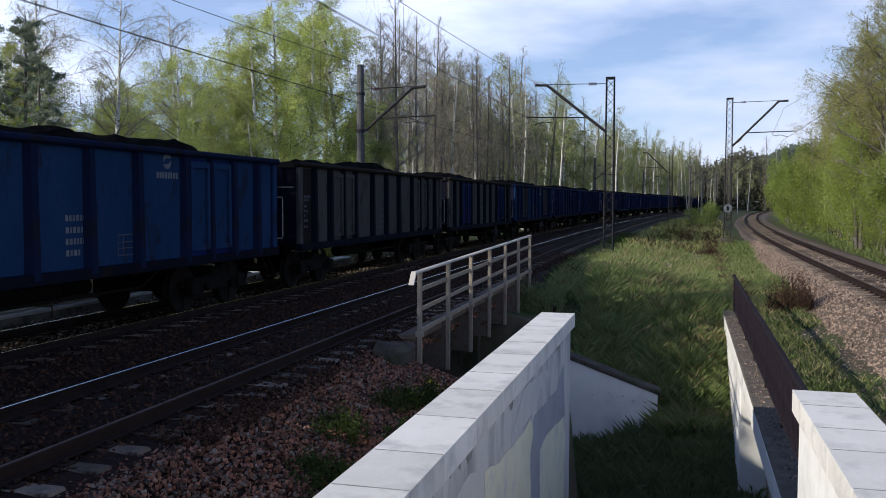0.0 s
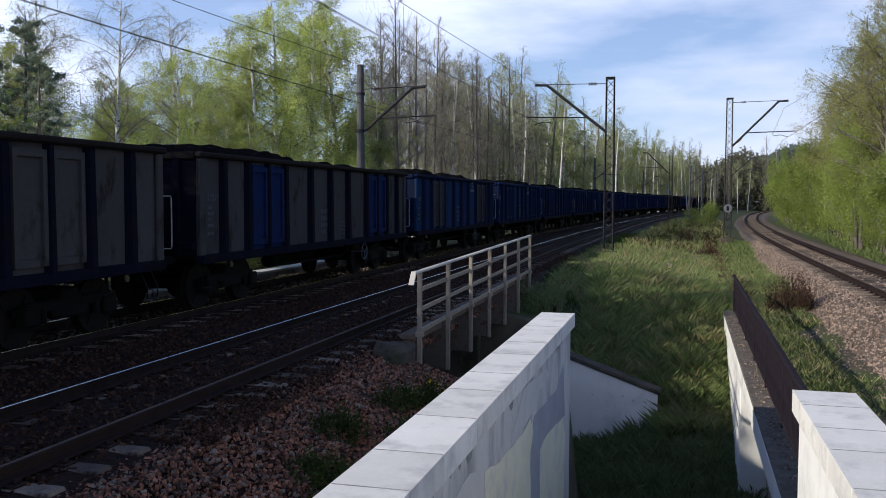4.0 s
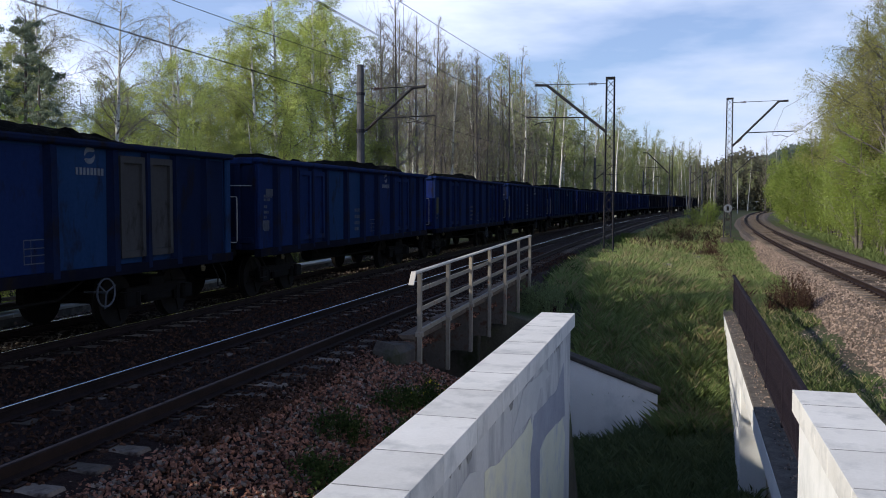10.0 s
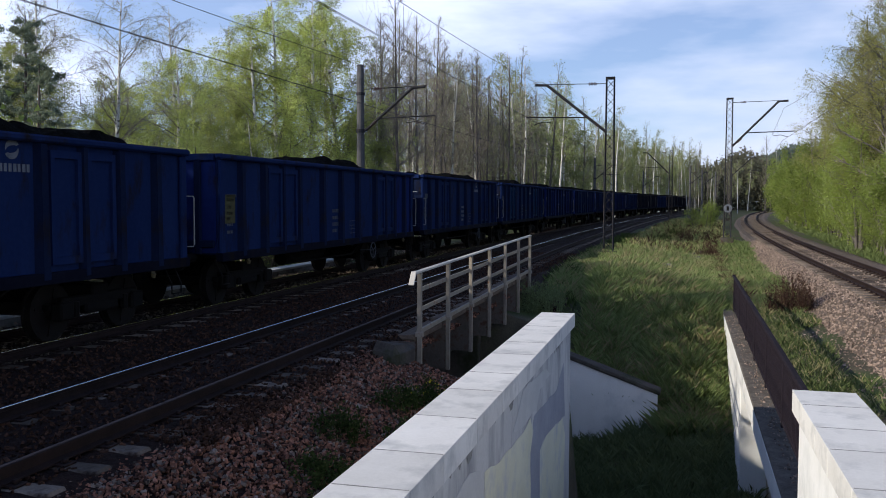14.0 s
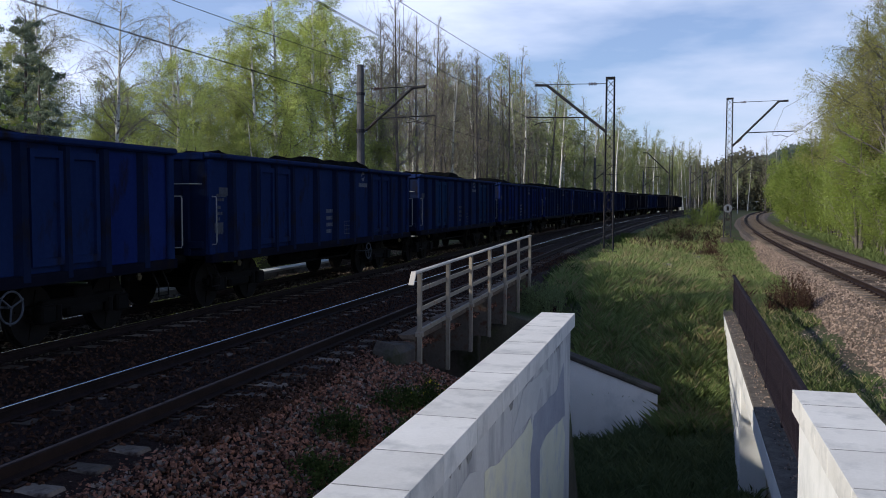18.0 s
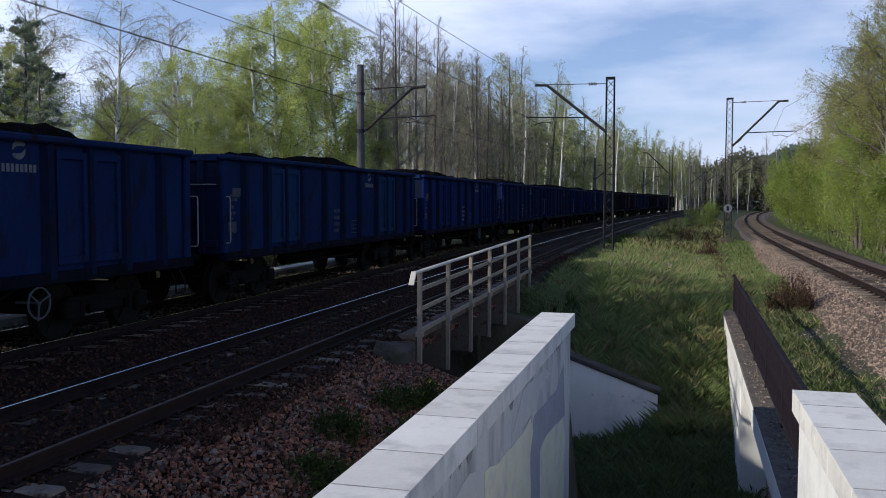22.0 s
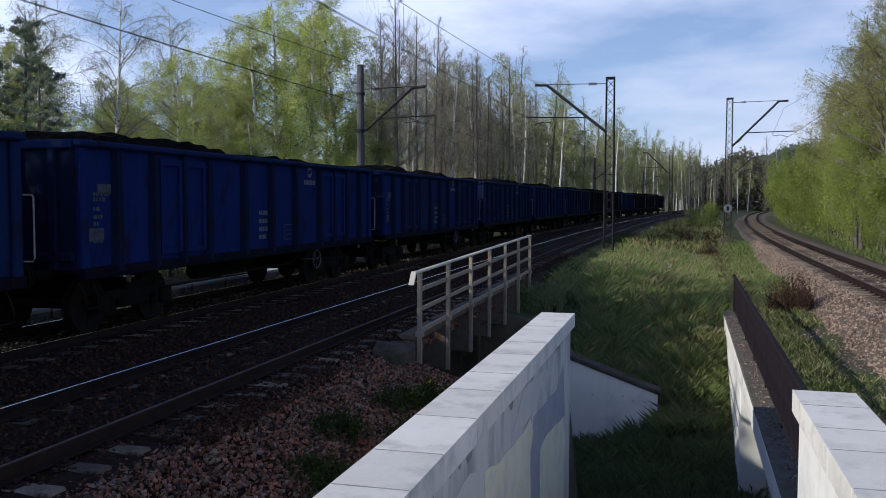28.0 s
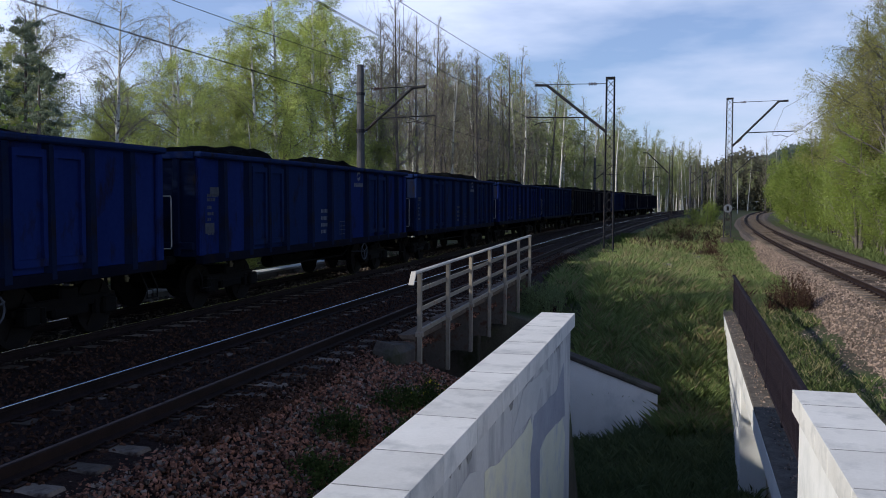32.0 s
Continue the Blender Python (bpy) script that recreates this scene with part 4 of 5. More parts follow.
    for e in extras:
        if e == "emblem":
            part("emblem", SM["emblem"], None, body, "white round emblem")
        elif e == "worn":
            part("worn_patch", Geo().box(1.4195, 1.4225, -6.2, -5.72, 1.72, 2.30).mesh("worn_patch", M_PATCH_YG), None, body, "worn yellow patch")
        elif e in ("fresh", "handle"):
            continue
        elif e == "brake":
            o = part("brake_wheel", SM["brake_wheel"], None, t, "pale hand-brake wheel")
            o.matrix_basis = pose(0, 2.4, 0)
        elif e == "bar":
            part("end_bar", S["end_bar"], None, t, "white bar across the end wall")
        elif e == "blue_end":
            part("repainted_end", Geo().box(-1.375, 1.375, -6.404, -6.4005, 1.15, TOP - 0.15).mesh("repainted_end", P_BLUE), None, t, "bright blue end")
        elif e == "plate":
            part("plate", SM["plate"], None, body, "pale plates")
        else:
            c, y0, y1 = e
            part("repainted_panel", panel_mesh(c, y0, y1), None, body)
    return t, wheels


NEAR = 19.17 + 6.4                 # middle of wagon 1 at the start
PITCH = 14.04


def run(t):
    """How far the train has come at t seconds: it brakes gently."""
    knots = ((0, 0), (6, 0.08), (11.5, 0.2), (19, 0), (23, 0.04), (27, 0.2), (33, 0.12))
    for (a, u), (b, v) in zip(knots, knots[1:]):
        if t <= b:
            break
    return 4.75 * t - 0.0345 * t * t + u + (v - u) * smooth(a, b, t)


def wagon_pose(y):
    """On the rails by both bogies."""
    ya, yb = y - 4.5, y + 4.5
    xa, xb = TRACK_2(ya)[0], TRACK_2(yb)[0]
    return pose((xa + xb) / 2, y, 0.0, 0, 0, -math.degrees(math.atan2(xb - xa, 9.0)))


BLUE_W = "bright blue steel coal wagon heaped with coal"
NAVY_W = "dusty navy-blue steel coal wagon heaped with coal"
TEAL_W = "faded blue steel coal wagon with white markings, heaped with coal"
BROWN_W = "dirty grey-brown steel coal wagon heaped with coal"
PATCH_W = "grey-brown coal wagon with repainted blue doors, heaped with coal"
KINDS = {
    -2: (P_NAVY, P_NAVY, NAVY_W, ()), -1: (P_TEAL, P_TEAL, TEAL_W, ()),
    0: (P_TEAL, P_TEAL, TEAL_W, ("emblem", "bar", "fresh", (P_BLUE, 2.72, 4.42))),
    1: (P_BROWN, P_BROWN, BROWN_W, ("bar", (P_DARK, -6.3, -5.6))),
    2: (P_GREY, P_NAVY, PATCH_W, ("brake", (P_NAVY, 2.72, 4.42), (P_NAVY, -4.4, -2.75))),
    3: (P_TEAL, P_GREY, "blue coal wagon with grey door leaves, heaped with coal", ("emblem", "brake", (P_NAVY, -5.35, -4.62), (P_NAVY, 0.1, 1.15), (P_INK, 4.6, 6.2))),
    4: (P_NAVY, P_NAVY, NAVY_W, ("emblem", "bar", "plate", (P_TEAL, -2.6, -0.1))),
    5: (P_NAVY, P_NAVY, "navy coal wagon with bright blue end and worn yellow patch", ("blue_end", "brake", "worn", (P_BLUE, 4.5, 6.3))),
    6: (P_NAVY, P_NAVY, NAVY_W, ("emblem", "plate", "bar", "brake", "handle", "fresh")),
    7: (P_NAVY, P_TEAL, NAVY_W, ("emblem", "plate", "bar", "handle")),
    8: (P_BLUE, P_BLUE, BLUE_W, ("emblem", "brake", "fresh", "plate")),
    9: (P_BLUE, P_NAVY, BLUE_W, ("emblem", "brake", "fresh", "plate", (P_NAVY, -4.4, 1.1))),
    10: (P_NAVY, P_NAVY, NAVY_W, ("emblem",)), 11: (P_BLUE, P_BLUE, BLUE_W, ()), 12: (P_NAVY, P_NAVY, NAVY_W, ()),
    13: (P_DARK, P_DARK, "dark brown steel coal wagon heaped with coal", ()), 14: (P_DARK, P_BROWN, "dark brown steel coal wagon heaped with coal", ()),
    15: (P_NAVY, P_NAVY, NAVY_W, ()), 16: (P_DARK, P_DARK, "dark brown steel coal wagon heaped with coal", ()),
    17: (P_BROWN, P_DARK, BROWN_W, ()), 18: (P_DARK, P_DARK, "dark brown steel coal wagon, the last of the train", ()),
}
TRAIN = []
for n in range(-2, 19):
    TRAIN.append((n, *wagon(*KINDS[n], n + 2)))


def motions():
    """The train rolls towards the viewer and brakes; every wheelset turns with it."""
    for n, w, wheels in TRAIN:
        walk(w, [(i * 2.0, wagon_pose(NEAR + (n - 1) * PITCH - run(i * 2.0))) for i in range(17)])
        for wheel, e in wheels:
            rows, t = [], 0.0
            while t < 32.0:
                rows.append((t, pose(0, e, 0.46, math.degrees(run(t) / 0.46))))
                t += 0.7 / (4.75 - 0.069 * t)
                t = round(t * FPS) / FPS
            rows.append((32.0, pose(0, e, 0.46, math.degrees(run(32.0) / 0.46))))
            walk(wheel, rows)


# ---- overhead line ----
def lattice_mast(x, y, h, arm, side, label, sign=False, z0=-0.3, angle=0.0):
    """Four-legged lattice mast with its cantilever, arm metres to one side."""
    t = thing("catenary_mast", label, "catenary mast", "masts along the tracks", m=pose(x, y, z0, 0, 0, angle))
    part("footing", Geo().cbox(-0.38, 0.38, -0.38, 0.38, -0.6, 0.22, 0.03), M_DARKCONC, t)
    w0, w1 = 0.21, 0.17

    def w(z):
        return w0 + (w1 - w0) * z / h
    for sx in (-1, 1):
        for sy in (-1, 1):
            b = Geo().tube([(sx * w(0.2), sy * w(0.2), 0.2), (sx * w(h), sy * w(h), h)], 0.028, 4)
            part("leg", b, M_MAST, t)
    n = int(h / 0.42)
    for face in range(4):
        b = Geo()
        for i in range(n):
            za, zb = 0.3 + (h - 0.35) * i / n, 0.3 + (h - 0.35) * (i + 1) / n
            s = 1 if i % 2 else -1
            pa, pb = (-s * w(za), -w(za), za), (s * w(zb), -w(zb), zb)
            m = Matrix.Rotation(math.pi / 2 * face, 4, "Z")
            b.tube([m @ Vector(pa), m @ Vector(pb)], 0.012, 4, False)
            if y < 60:
                part("brace", b, M_MAST, t)
                b = Geo()
        if y >= 60:
            tagged(part("lacing", b, M_MAST, t), kind="stuff")
    b = Geo()
    for z in (h, h - 0.05):
        b.box(-w1 - 0.03, w1 + 0.03, -w1 - 0.03, w1 + 0.03, z, z + 0.03)
    part("cap", b, M_MAST, t)
    s = side
    cantilever(t, s * 0.2, s * arm, h - 0.25, 5.55 + (h - 7.8) * 0.35)
    if sign:
        p = part("sign_plate", Geo().tube([(0, -0.262, 2.05), (0, -0.245, 2.05)], 0.26, 20), M_MARK, t, "round white plate with a dark mark")
        b = Geo()
        b.box(-0.08, 0.06, -0.27, -0.2635, 1.92, 2.18)
        part("sign_mark", b, M_UNDER, p)
    return t


def cantilever(t, x0, x1, top, root):
    """Top tie, raking tube, registration arm and steady arm, with insulators."""
    s = 1 if x1 > x0 else -1
    b = Geo().tube([(x0, 0, top), (x1 - s * 0.35, 0, top + 0.05)], 0.018, 5)
    part("tie_rod", b, M_MAST, t)
    b = Geo().tube([(x0, 0, root), (x1 - s * 0.45, 0, top + 0.0), (x1 + s * 0.1, 0, top + 0.03)], 0.065, 8)
    part("raking_tube", b, M_MAST, t)
    zr = root + (top - root) * 0.30
    xr = x0 + (x1 - s * 0.45 - x0) * 0.30
    b = Geo().tube([(xr, 0, zr), (x1 + s * 0.5, 0, zr + 0.06)], 0.034, 6)
    part("registration_arm", b, M_MAST, t)
    b = Geo().tube([(x1 - s * 0.75, 0, zr + 0.02), (x1 - s * 0.73, 0, zr - 0.22), (x1 - s * 0.3, 0, zr - 0.16), (x1 + s * 0.15, 0, zr - 0.30)], 0.02, 6)
    part("steady_arm", b, M_MAST, t)
    for p, d in (((x0 + s * 0.45, 0, top + 0.005), (s, 0, 0.01)), ((x0 + s * 0.30, 0, root + 0.22), (s * 0.7, 0, 0.7))):
        b = Geo()
        q, d = Vector(p), Vector(d).normalized()
        for k in range(5):
            c = q + d * (k * 0.07)
            b.tube([c - d * 0.012, c + d * 0.012], 0.07, 8)
        b.tube([q - d * 0.05, q + d * 0.33], 0.03, 6)
        part("insulator", b, M_INSUL, t)


lattice_mast(-3.05, 40.2, 8.0, 3.3, -1, "grey steel lattice mast on a concrete footing beside the main track")
lattice_mast(2.95, 57.5, 8.86, 3.3, 1, "grey steel lattice mast with a white plate beside the curving track", sign=True)
for yy in (112.0, 190.0):
    lattice_mast(TRACK_1(yy)[0] + 3.0, yy, 8.7, 3.3, -1, "distant grey lattice mast beside the main track", angle=-math.degrees(TRACK_1(yy)[1]))
lattice_mast(TRACK_3(126)[0] - 2.9, 126, 8.6, 3.3, 1, "distant grey lattice mast beside the curving track", angle=-math.degrees(TRACK_3(126)[1]))


def concrete_pole(x, y, label):
    t = thing("catenary_pole", label, "catenary pole", "masts along the tracks", m=pose(x, y, -0.5))
    g = Geo().tube([(0, 0, -0.3), (0, 0, 8.4)], [0.20, 0.145], 14)
    g.smooth = False
    part("shaft", g, M_POLE, t)
    part("clamp", Geo().tube([(0, 0, 7.12), (0, 0, 7.24)], 0.19, 14), M_MAST, t)
    part("clamp", Geo().tube([(0, 0, 5.55), (0, 0, 5.70)], 0.20, 14), M_MAST, t)
    cantilever(t, 0.18, 2.75, 7.38, 5.62)


concrete_pole(-13.1, 35.2, "round grey concrete pole with a steel cantilever behind the train")
for xx, yy in ((1.7, 150.0), (4.0, 166.0), (6.8, 178.0)):
    concrete_pole(xx, yy, "distant concrete pole with a steel cantilever")
for yy in (118.0, 172.0):
    concrete_pole(TRACK_2(yy)[0] - 3.2, yy, "distant concrete pole with a steel cantilever")


def span(a, b, sag, n=14):
    out = []
    for i in range(n + 1):
        f = i / n
        p = Vector(a).lerp(Vector(b), f)
        p.z -= 4 * sag * f * (1 - f)
        out.append(p)
    return out


def overhead(points, label):
    """Contact wires, messenger wire and droppers through supports (x, y, contact z, messenger z, sag)."""
    t = thing("overhead_line", label, "overhead wire")
    c1, c2, ms, dr = [], [], [], []
    for (xa, ya, ca, ma, sg), (xb, yb, cb, mb, _) in zip(points, points[1:]):
        ca_, cb_ = Vector((xa, ya, ca)), Vector((xb, yb, cb))
        c1 += span(ca_, cb_, 0.04)
        m_ = span((xa, ya, ma), (xb, yb, mb), sg, 20)
        ms += m_
        for i in range(2, 20, 3):
            q = ca_.lerp(cb_, i / 20)
            dr.append((m_[i], q))
    part("contact_wire", Geo().tube([p + Vector((-0.02, 0, 0)) for p in c1], 0.0065, 5), M_WIRE, t)
    part("contact_wire", Geo().tube([p + Vector((0.03, 0, 0.0)) for p in c1], 0.0065, 5), M_WIRE, t)
    part("messenger_wire", Geo().tube(ms, 0.008, 5), M_WIRE, t)
    for a, b in dr:
        part("dropper", Geo().tube([a, b], 0.004, 4, False), M_WIRE, t)
    return t


overhead([(-6.1, -28, 5.75, 7.6, 0.95), (-6.35, 40.2, 5.75, 7.55, 0.9), (TRACK_1(112)[0] - 0.2, 112, 5.6, 7.4, 0.9), (TRACK_1(190)[0] - 0.2, 190, 5.6, 7.4, 0.9), (TRACK_1(280)[0], 280, 5.6, 7.4, 0.9)], "overhead wires above the empty main track")
overhead([(-9.8, -40, 5.3, 7.0, 0.9), (-10.2, 35.2, 5.4, 6.95, 0.9), (TRACK_2(118)[0], 118, 5.4, 6.95, 0.9), (TRACK_2(172)[0], 172, 5.4, 6.95, 0.9), (TRACK_2(280)[0], 280, 5.4, 6.95, 0.9)], "overhead wires above the coal train")
overhead([(6.2, -10, 6.6, 8.2, 0.8), (6.1, 57.5, 5.95, 7.9, 0.8), (TRACK_3(126)[0], 126, 5.6, 7.4, 0.8), (TRACK_3(200)[0], 200, 5.6, 7.4, 0.8)], "overhead wires above the curving track")


# ---- trees ----
def leaf_quads(geo, rnd, centres, spread, size, droop=0.0, tall=1.0):
    """Single triangular leaves, turned at random, scattered round the centres."""
    n = len(centres)
    if not n:
        return
    g = np.random.RandomState(rnd.randrange(1 << 30))
    p = np.array([tuple(c) for c in centres]) + g.normal(size=(n, 3)) * (spread, spread, spread * tall)
    p[:, 2] -= np.abs(g.normal(size=n)) * droop
    u = g.normal(size=(n, 3))
    v = np.cross(u, g.normal(size=(n, 3)))
    s = g.uniform(size * 0.6, size * 1.4, (n, 1))
    u = u / np.linalg.norm(u, axis=1, keepdims=True) * s * 0.6
    v = v / np.linalg.norm(v, axis=1, keepdims=True) * s
    k = len(geo.v)
    geo.v += np.stack([p - v - u, p + v * 1.1 - u * 0.4, p + u * 1.5], 1).reshape(-1, 3).tolist()
    geo.f += (np.arange(3 * n).reshape(-1, 3) + k).tolist()


def tree(name, seed, h, r0, nbranch, start, reach, twigs, leaves, leaf_size, leaf_spread, bark, leafmat, label, category="tree", rise=0.8, droop=0.25, stems=1, lean=0.03, trunkseg=9, strands=0, hang=0.8):
    """Tapered trunk, limbs with twigs, fine hanging shoots, and a loose crown of single leaves."""
    rnd = random.Random(seed)
    t = thing(name, label, category)
    trunk, limbs, crown = Geo(), Geo(), Geo()
    trunk.smooth = True
    tips = []
    for st in range(stems):
        ox, oy = (rnd.gauss(0, 0.25), rnd.gauss(0, 0.25)) if stems > 1 else (0, 0)
        lx, ly = rnd.gauss(0, lean), rnd.gauss(0, lean)
        if stems > 1:
            lx, ly = lx * 4 + ox * 0.25, ly * 4 + oy * 0.25
        hh = h * (rnd.uniform(0.75, 1.0) if stems > 1 else 1)
        pts, rad = [], []
        wob = rnd.uniform(0.08, 0.22)
        for i in range(trunkseg + 1):
            f = i / trunkseg
            pts.append(Vector((ox + lx * f * hh + wob * math.sin(f * 5 + seed) * f, oy + ly * f * hh + wob * math.cos(f * 4 + seed) * f, f * hh - 0.25 * (i == 0))))
            rad.append(r0 * (1 - f) ** 0.8 + 0.012)
        trunk.tube(pts, rad, 7, False)
        for b in range(nbranch // stems):
            f = start + (0.98 - start) * (b + rnd.random()) / (nbranch // stems)
            k = min(int(f * trunkseg), trunkseg - 1)
            p = pts[k].lerp(pts[k + 1], f * trunkseg - k)
            a = rnd.uniform(0, 6.283)
            g = (f - start) / (1 - start)
            ln = reach * (0.35 + 0.65 * math.sin(math.pi * min(1, 0.25 + 0.72 * g))) * rnd.uniform(0.45, 1.2) * (1.05 - 0.55 * g)
            up = rise * rnd.uniform(0.6, 1.3)
            d = Vector((math.cos(a), math.sin(a), up)).normalized()
            bp, q = [p], p.copy()
            for s in range(3):
                d = (d + Vector((rnd.gauss(0, 0.14), rnd.gauss(0, 0.14), -droop * 0.35 * s + rnd.gauss(0, 0.10)))).normalized()
                q = q + d * ln / 3
                bp.append(q.copy())
            br = max(0.012, r0 * 0.36 * (1 - g * 0.7))
            limbs.tube(bp, [br, br * 0.7, br * 0.42, 0.006], 4, False)
            for w in range(twigs):
                fr = rnd.uniform(0.25, 1.0) * 3
                kk = min(int(fr), 2)
                p2 = bp[kk].lerp(bp[kk + 1], fr - kk)
                d2 = (d + Vector((rnd.gauss(0, 0.6), rnd.gauss(0, 0.6), rnd.gauss(0.25, 0.45) - droop))).normalized()
                e = p2 + d2 * ln * rnd.uniform(0.22, 0.5)
                e2 = e + (d2 + Vector((0, 0, -droop * 1.4))).normalized() * ln * 0.2
                limbs.tube([p2, e, e2], [br * 0.35 + 0.004, 0.006, 0.003], 3, False)
                tips += [(p2, e), (e, e2)]
    lengths = [(b - a).length for a, b in tips]
    seats = list(tips)
    weight = list(lengths)
    if strands:
        # thin shoots that hang from the twigs and carry most of the leaves
        seats, weight = [], []
        for a, b in rnd.choices(tips, lengths, k=strands):
            p = a.lerp(b, rnd.random())
            out = (b - a).normalized()
            ln = hang * rnd.uniform(0.35, 1.3)
            q = p + out * ln * 0.35 + Vector((rnd.gauss(0, 0.08), rnd.gauss(0, 0.08), -0.25 * ln))
            e = q + out * ln * 0.08 + Vector((rnd.gauss(0, 0.06), rnd.gauss(0, 0.06), -0.65 * ln))
            w = out.orthogonal().normalized() * 0.005
            k = len(limbs.v)
            limbs.v += [tuple(p - w), tuple(p + w), tuple(q + w * 0.7), tuple(q - w * 0.7), tuple(e)]
            limbs.f += [(k, k + 1, k + 2, k + 3), (k + 3, k + 2, k + 4)]
            seats += [(p, q), (q, e)]
            full = rnd.random() ** 0.7
            weight += [ln * 0.4 * full, ln * 0.65 * full]
    cs = [a.lerp(b, rnd.random()) for a, b in rnd.choices(seats, weight, k=leaves)]
    leaf_quads(crown, rnd, cs, leaf_spread, leaf_size, 0.0 if strands else droop, 1.0 if strands else 2.2)
    part("trunk", trunk, bark, t)
    part("branching", limbs, M_DARKBARK if leafmat == M_LEAF_G else M_TWIG, t)
    if leaves:
        part("crown", crown, leafmat, t)
    return t


def pine(seed, h, label, dense=260, size=0.042):
    """Pine with whorls of needle sprays, open towards the top."""
    rnd = random.Random(seed)
    t = thing("pine_tree", label, "tree")
    trunk = Geo().tube([(0, 0, -0.3), (0.05, 0, h * 0.5), (0, 0.05, h)], [0.17, 0.12, 0.02], 7)
    limbs, crown = Geo(), Geo()
    cs = []
    for i in range(int(h * 4.2)):
        f = 0.08 + 0.92 * i / (h * 4.2)
        a = rnd.uniform(0, 6.283)
        ln = (1 - f) ** 0.8 * h * 0.27 * rnd.uniform(0.35, 1.3) + 0.25
        p = Vector((0, 0, f * h))
        e = p + Vector((math.cos(a) * ln, math.sin(a) * ln, ln * rnd.uniform(-0.1, 0.45)))
        limbs.tube([p, e], [0.03 * (1 - f) + 0.010, 0.005], 3, False)
        for _ in range(int(3 + ln * 4)):
            q = p.lerp(e, rnd.uniform(0.3, 1.0))
            w = q + Vector((rnd.gauss(0, 0.22), rnd.gauss(0, 0.22), rnd.uniform(0.0, 0.28)))
            limbs.tube([q, w], [0.008, 0.003], 3, False)
            cs += [q.lerp(w, rnd.uniform(0.2, 1.15)) for _ in range(int(dense * 0.3))]
    leaf_quads(crown, rnd, cs, 0.075, size, 0, 0.8)
    part("trunk", trunk, M_DARKBARK, t)
    part("branching", limbs, M_TWIG, t)
    part("crown", crown, M_NEEDLE, t)
    return t


LEAFY = "slender birch with pale trunk and fresh yellow-green leaves"
BARE = "slim bare tree with grey trunk and few spring leaves"
THIN = "tall birch with white trunk and thin young leaves"
PROTO = {
    "leafy": [tree("birch_tree", 10 + i, 13.0, 0.13, 34, 0.16, 3.5, 6, 46000, 0.031, 0.085, M_BARK, M_LEAF, LEAFY, rise=0.95, droop=0.22, strands=1700, hang=1.0) for i in range(3)],
    "sparse": [tree("birch_tree", 20 + i, 14.0, 0.11, 34, 0.28, 3.0, 8, 9000, 0.024, 0.10, M_BARK, M_LEAF_P, THIN, rise=1.1, droop=0.15, strands=1500, hang=0.8) for i in range(3)],
    "bush_edge": [tree("willow_bush", 47 + i, 6.5, 0.07, 34, 0.06, 2.1, 5, 18000, 0.036, 0.14, M_DARKBARK, M_LEAF, "yellow-green undergrowth at the edge of the wood", "bush", rise=1.1, droop=0.12, stems=4) for i in range(2)],
    "bush_far": [tree("willow_bush", 45 + i, 6.5, 0.07, 26, 0.06, 2.1, 3, 11000, 0.048, 0.16, M_DARKBARK, M_LEAF_Y, "dense yellow-green willow bush further along the track", "bush", rise=1.1, droop=0.12, stems=4) for i in range(2)],
    "sparse_far": [tree("birch_tree", 25 + i, 14.0, 0.12, 24, 0.35, 2.3, 4, 2600, 0.055, 0.12, M_BARK, M_LEAF_D, "distant birch with white trunk and thin young leaves", rise=1.3, droop=0.15, strands=300, hang=0.9) for i in range(2)],
    "bare_far": [tree("bare_tree", 35 + i, 14.5, 0.11, 26, 0.25, 2.4, 5, 700, 0.05, 0.12, M_DARKBARK, M_LEAF_D, "distant bare tree with grey trunk", rise=1.6, droop=0.0) for i in range(2)],
    "leafy_far": [tree("birch_tree", 65 + i, 12.5, 0.12, 24, 0.22, 3.0, 4, 4500, 0.085, 0.2, M_BARK, M_LEAF_D, "birch with white trunk and green leaves towards the bend", rise=1.1, droop=0.1, strands=350, hang=1.0) for i in range(2)],
    "far": [tree("birch_tree", 60 + i, 12.5, 0.13, 26, 0.18, 3.2, 4, 5500, 0.075, 0.16, M_BARK, M_LEAF, "birch with fresh leaves deeper in the wood", rise=0.9, droop=0.2, strands=500, hang=1.1) for i in range(2)],
    "golden": [tree("birch_tree", 70 + i, 13.5, 0.18, 34, 0.2, 3.4, 7, 30000, 0.027, 0.09, M_DARKBARK, M_LEAF_G, "tall birch with dark limbs and golden-green leaves", rise=1.15, droop=0.1, strands=1500, hang=1.1) for i in range(2)],
    "bare": [tree("bare_tree", 30 + i, 14.5, 0.10, 34, 0.30, 2.3, 9, 600, 0.026, 0.10, M_DARKBARK, M_LEAF, BARE, rise=1.7, droop=0.0, strands=700, hang=0.4) for i in range(3)],
    "bush": [tree("willow_bush", 40 + i, 6.5, 0.07, 44, 0.06, 2.1, 6, 24000, 0.029, 0.13, M_DARKBARK, M_LEAF_Y, "dense yellow-green willow bush beside the track", "bush", rise=1.1, droop=0.12, stems=4) for i in range(3)],
    "pine": [pine(50, 11.0, "dark green pine among the birches"), pine(51, 13.0, "dark green pine among the birches")],
}
for k in PROTO:
    for o in PROTO[k]:
        o["used"] = 0


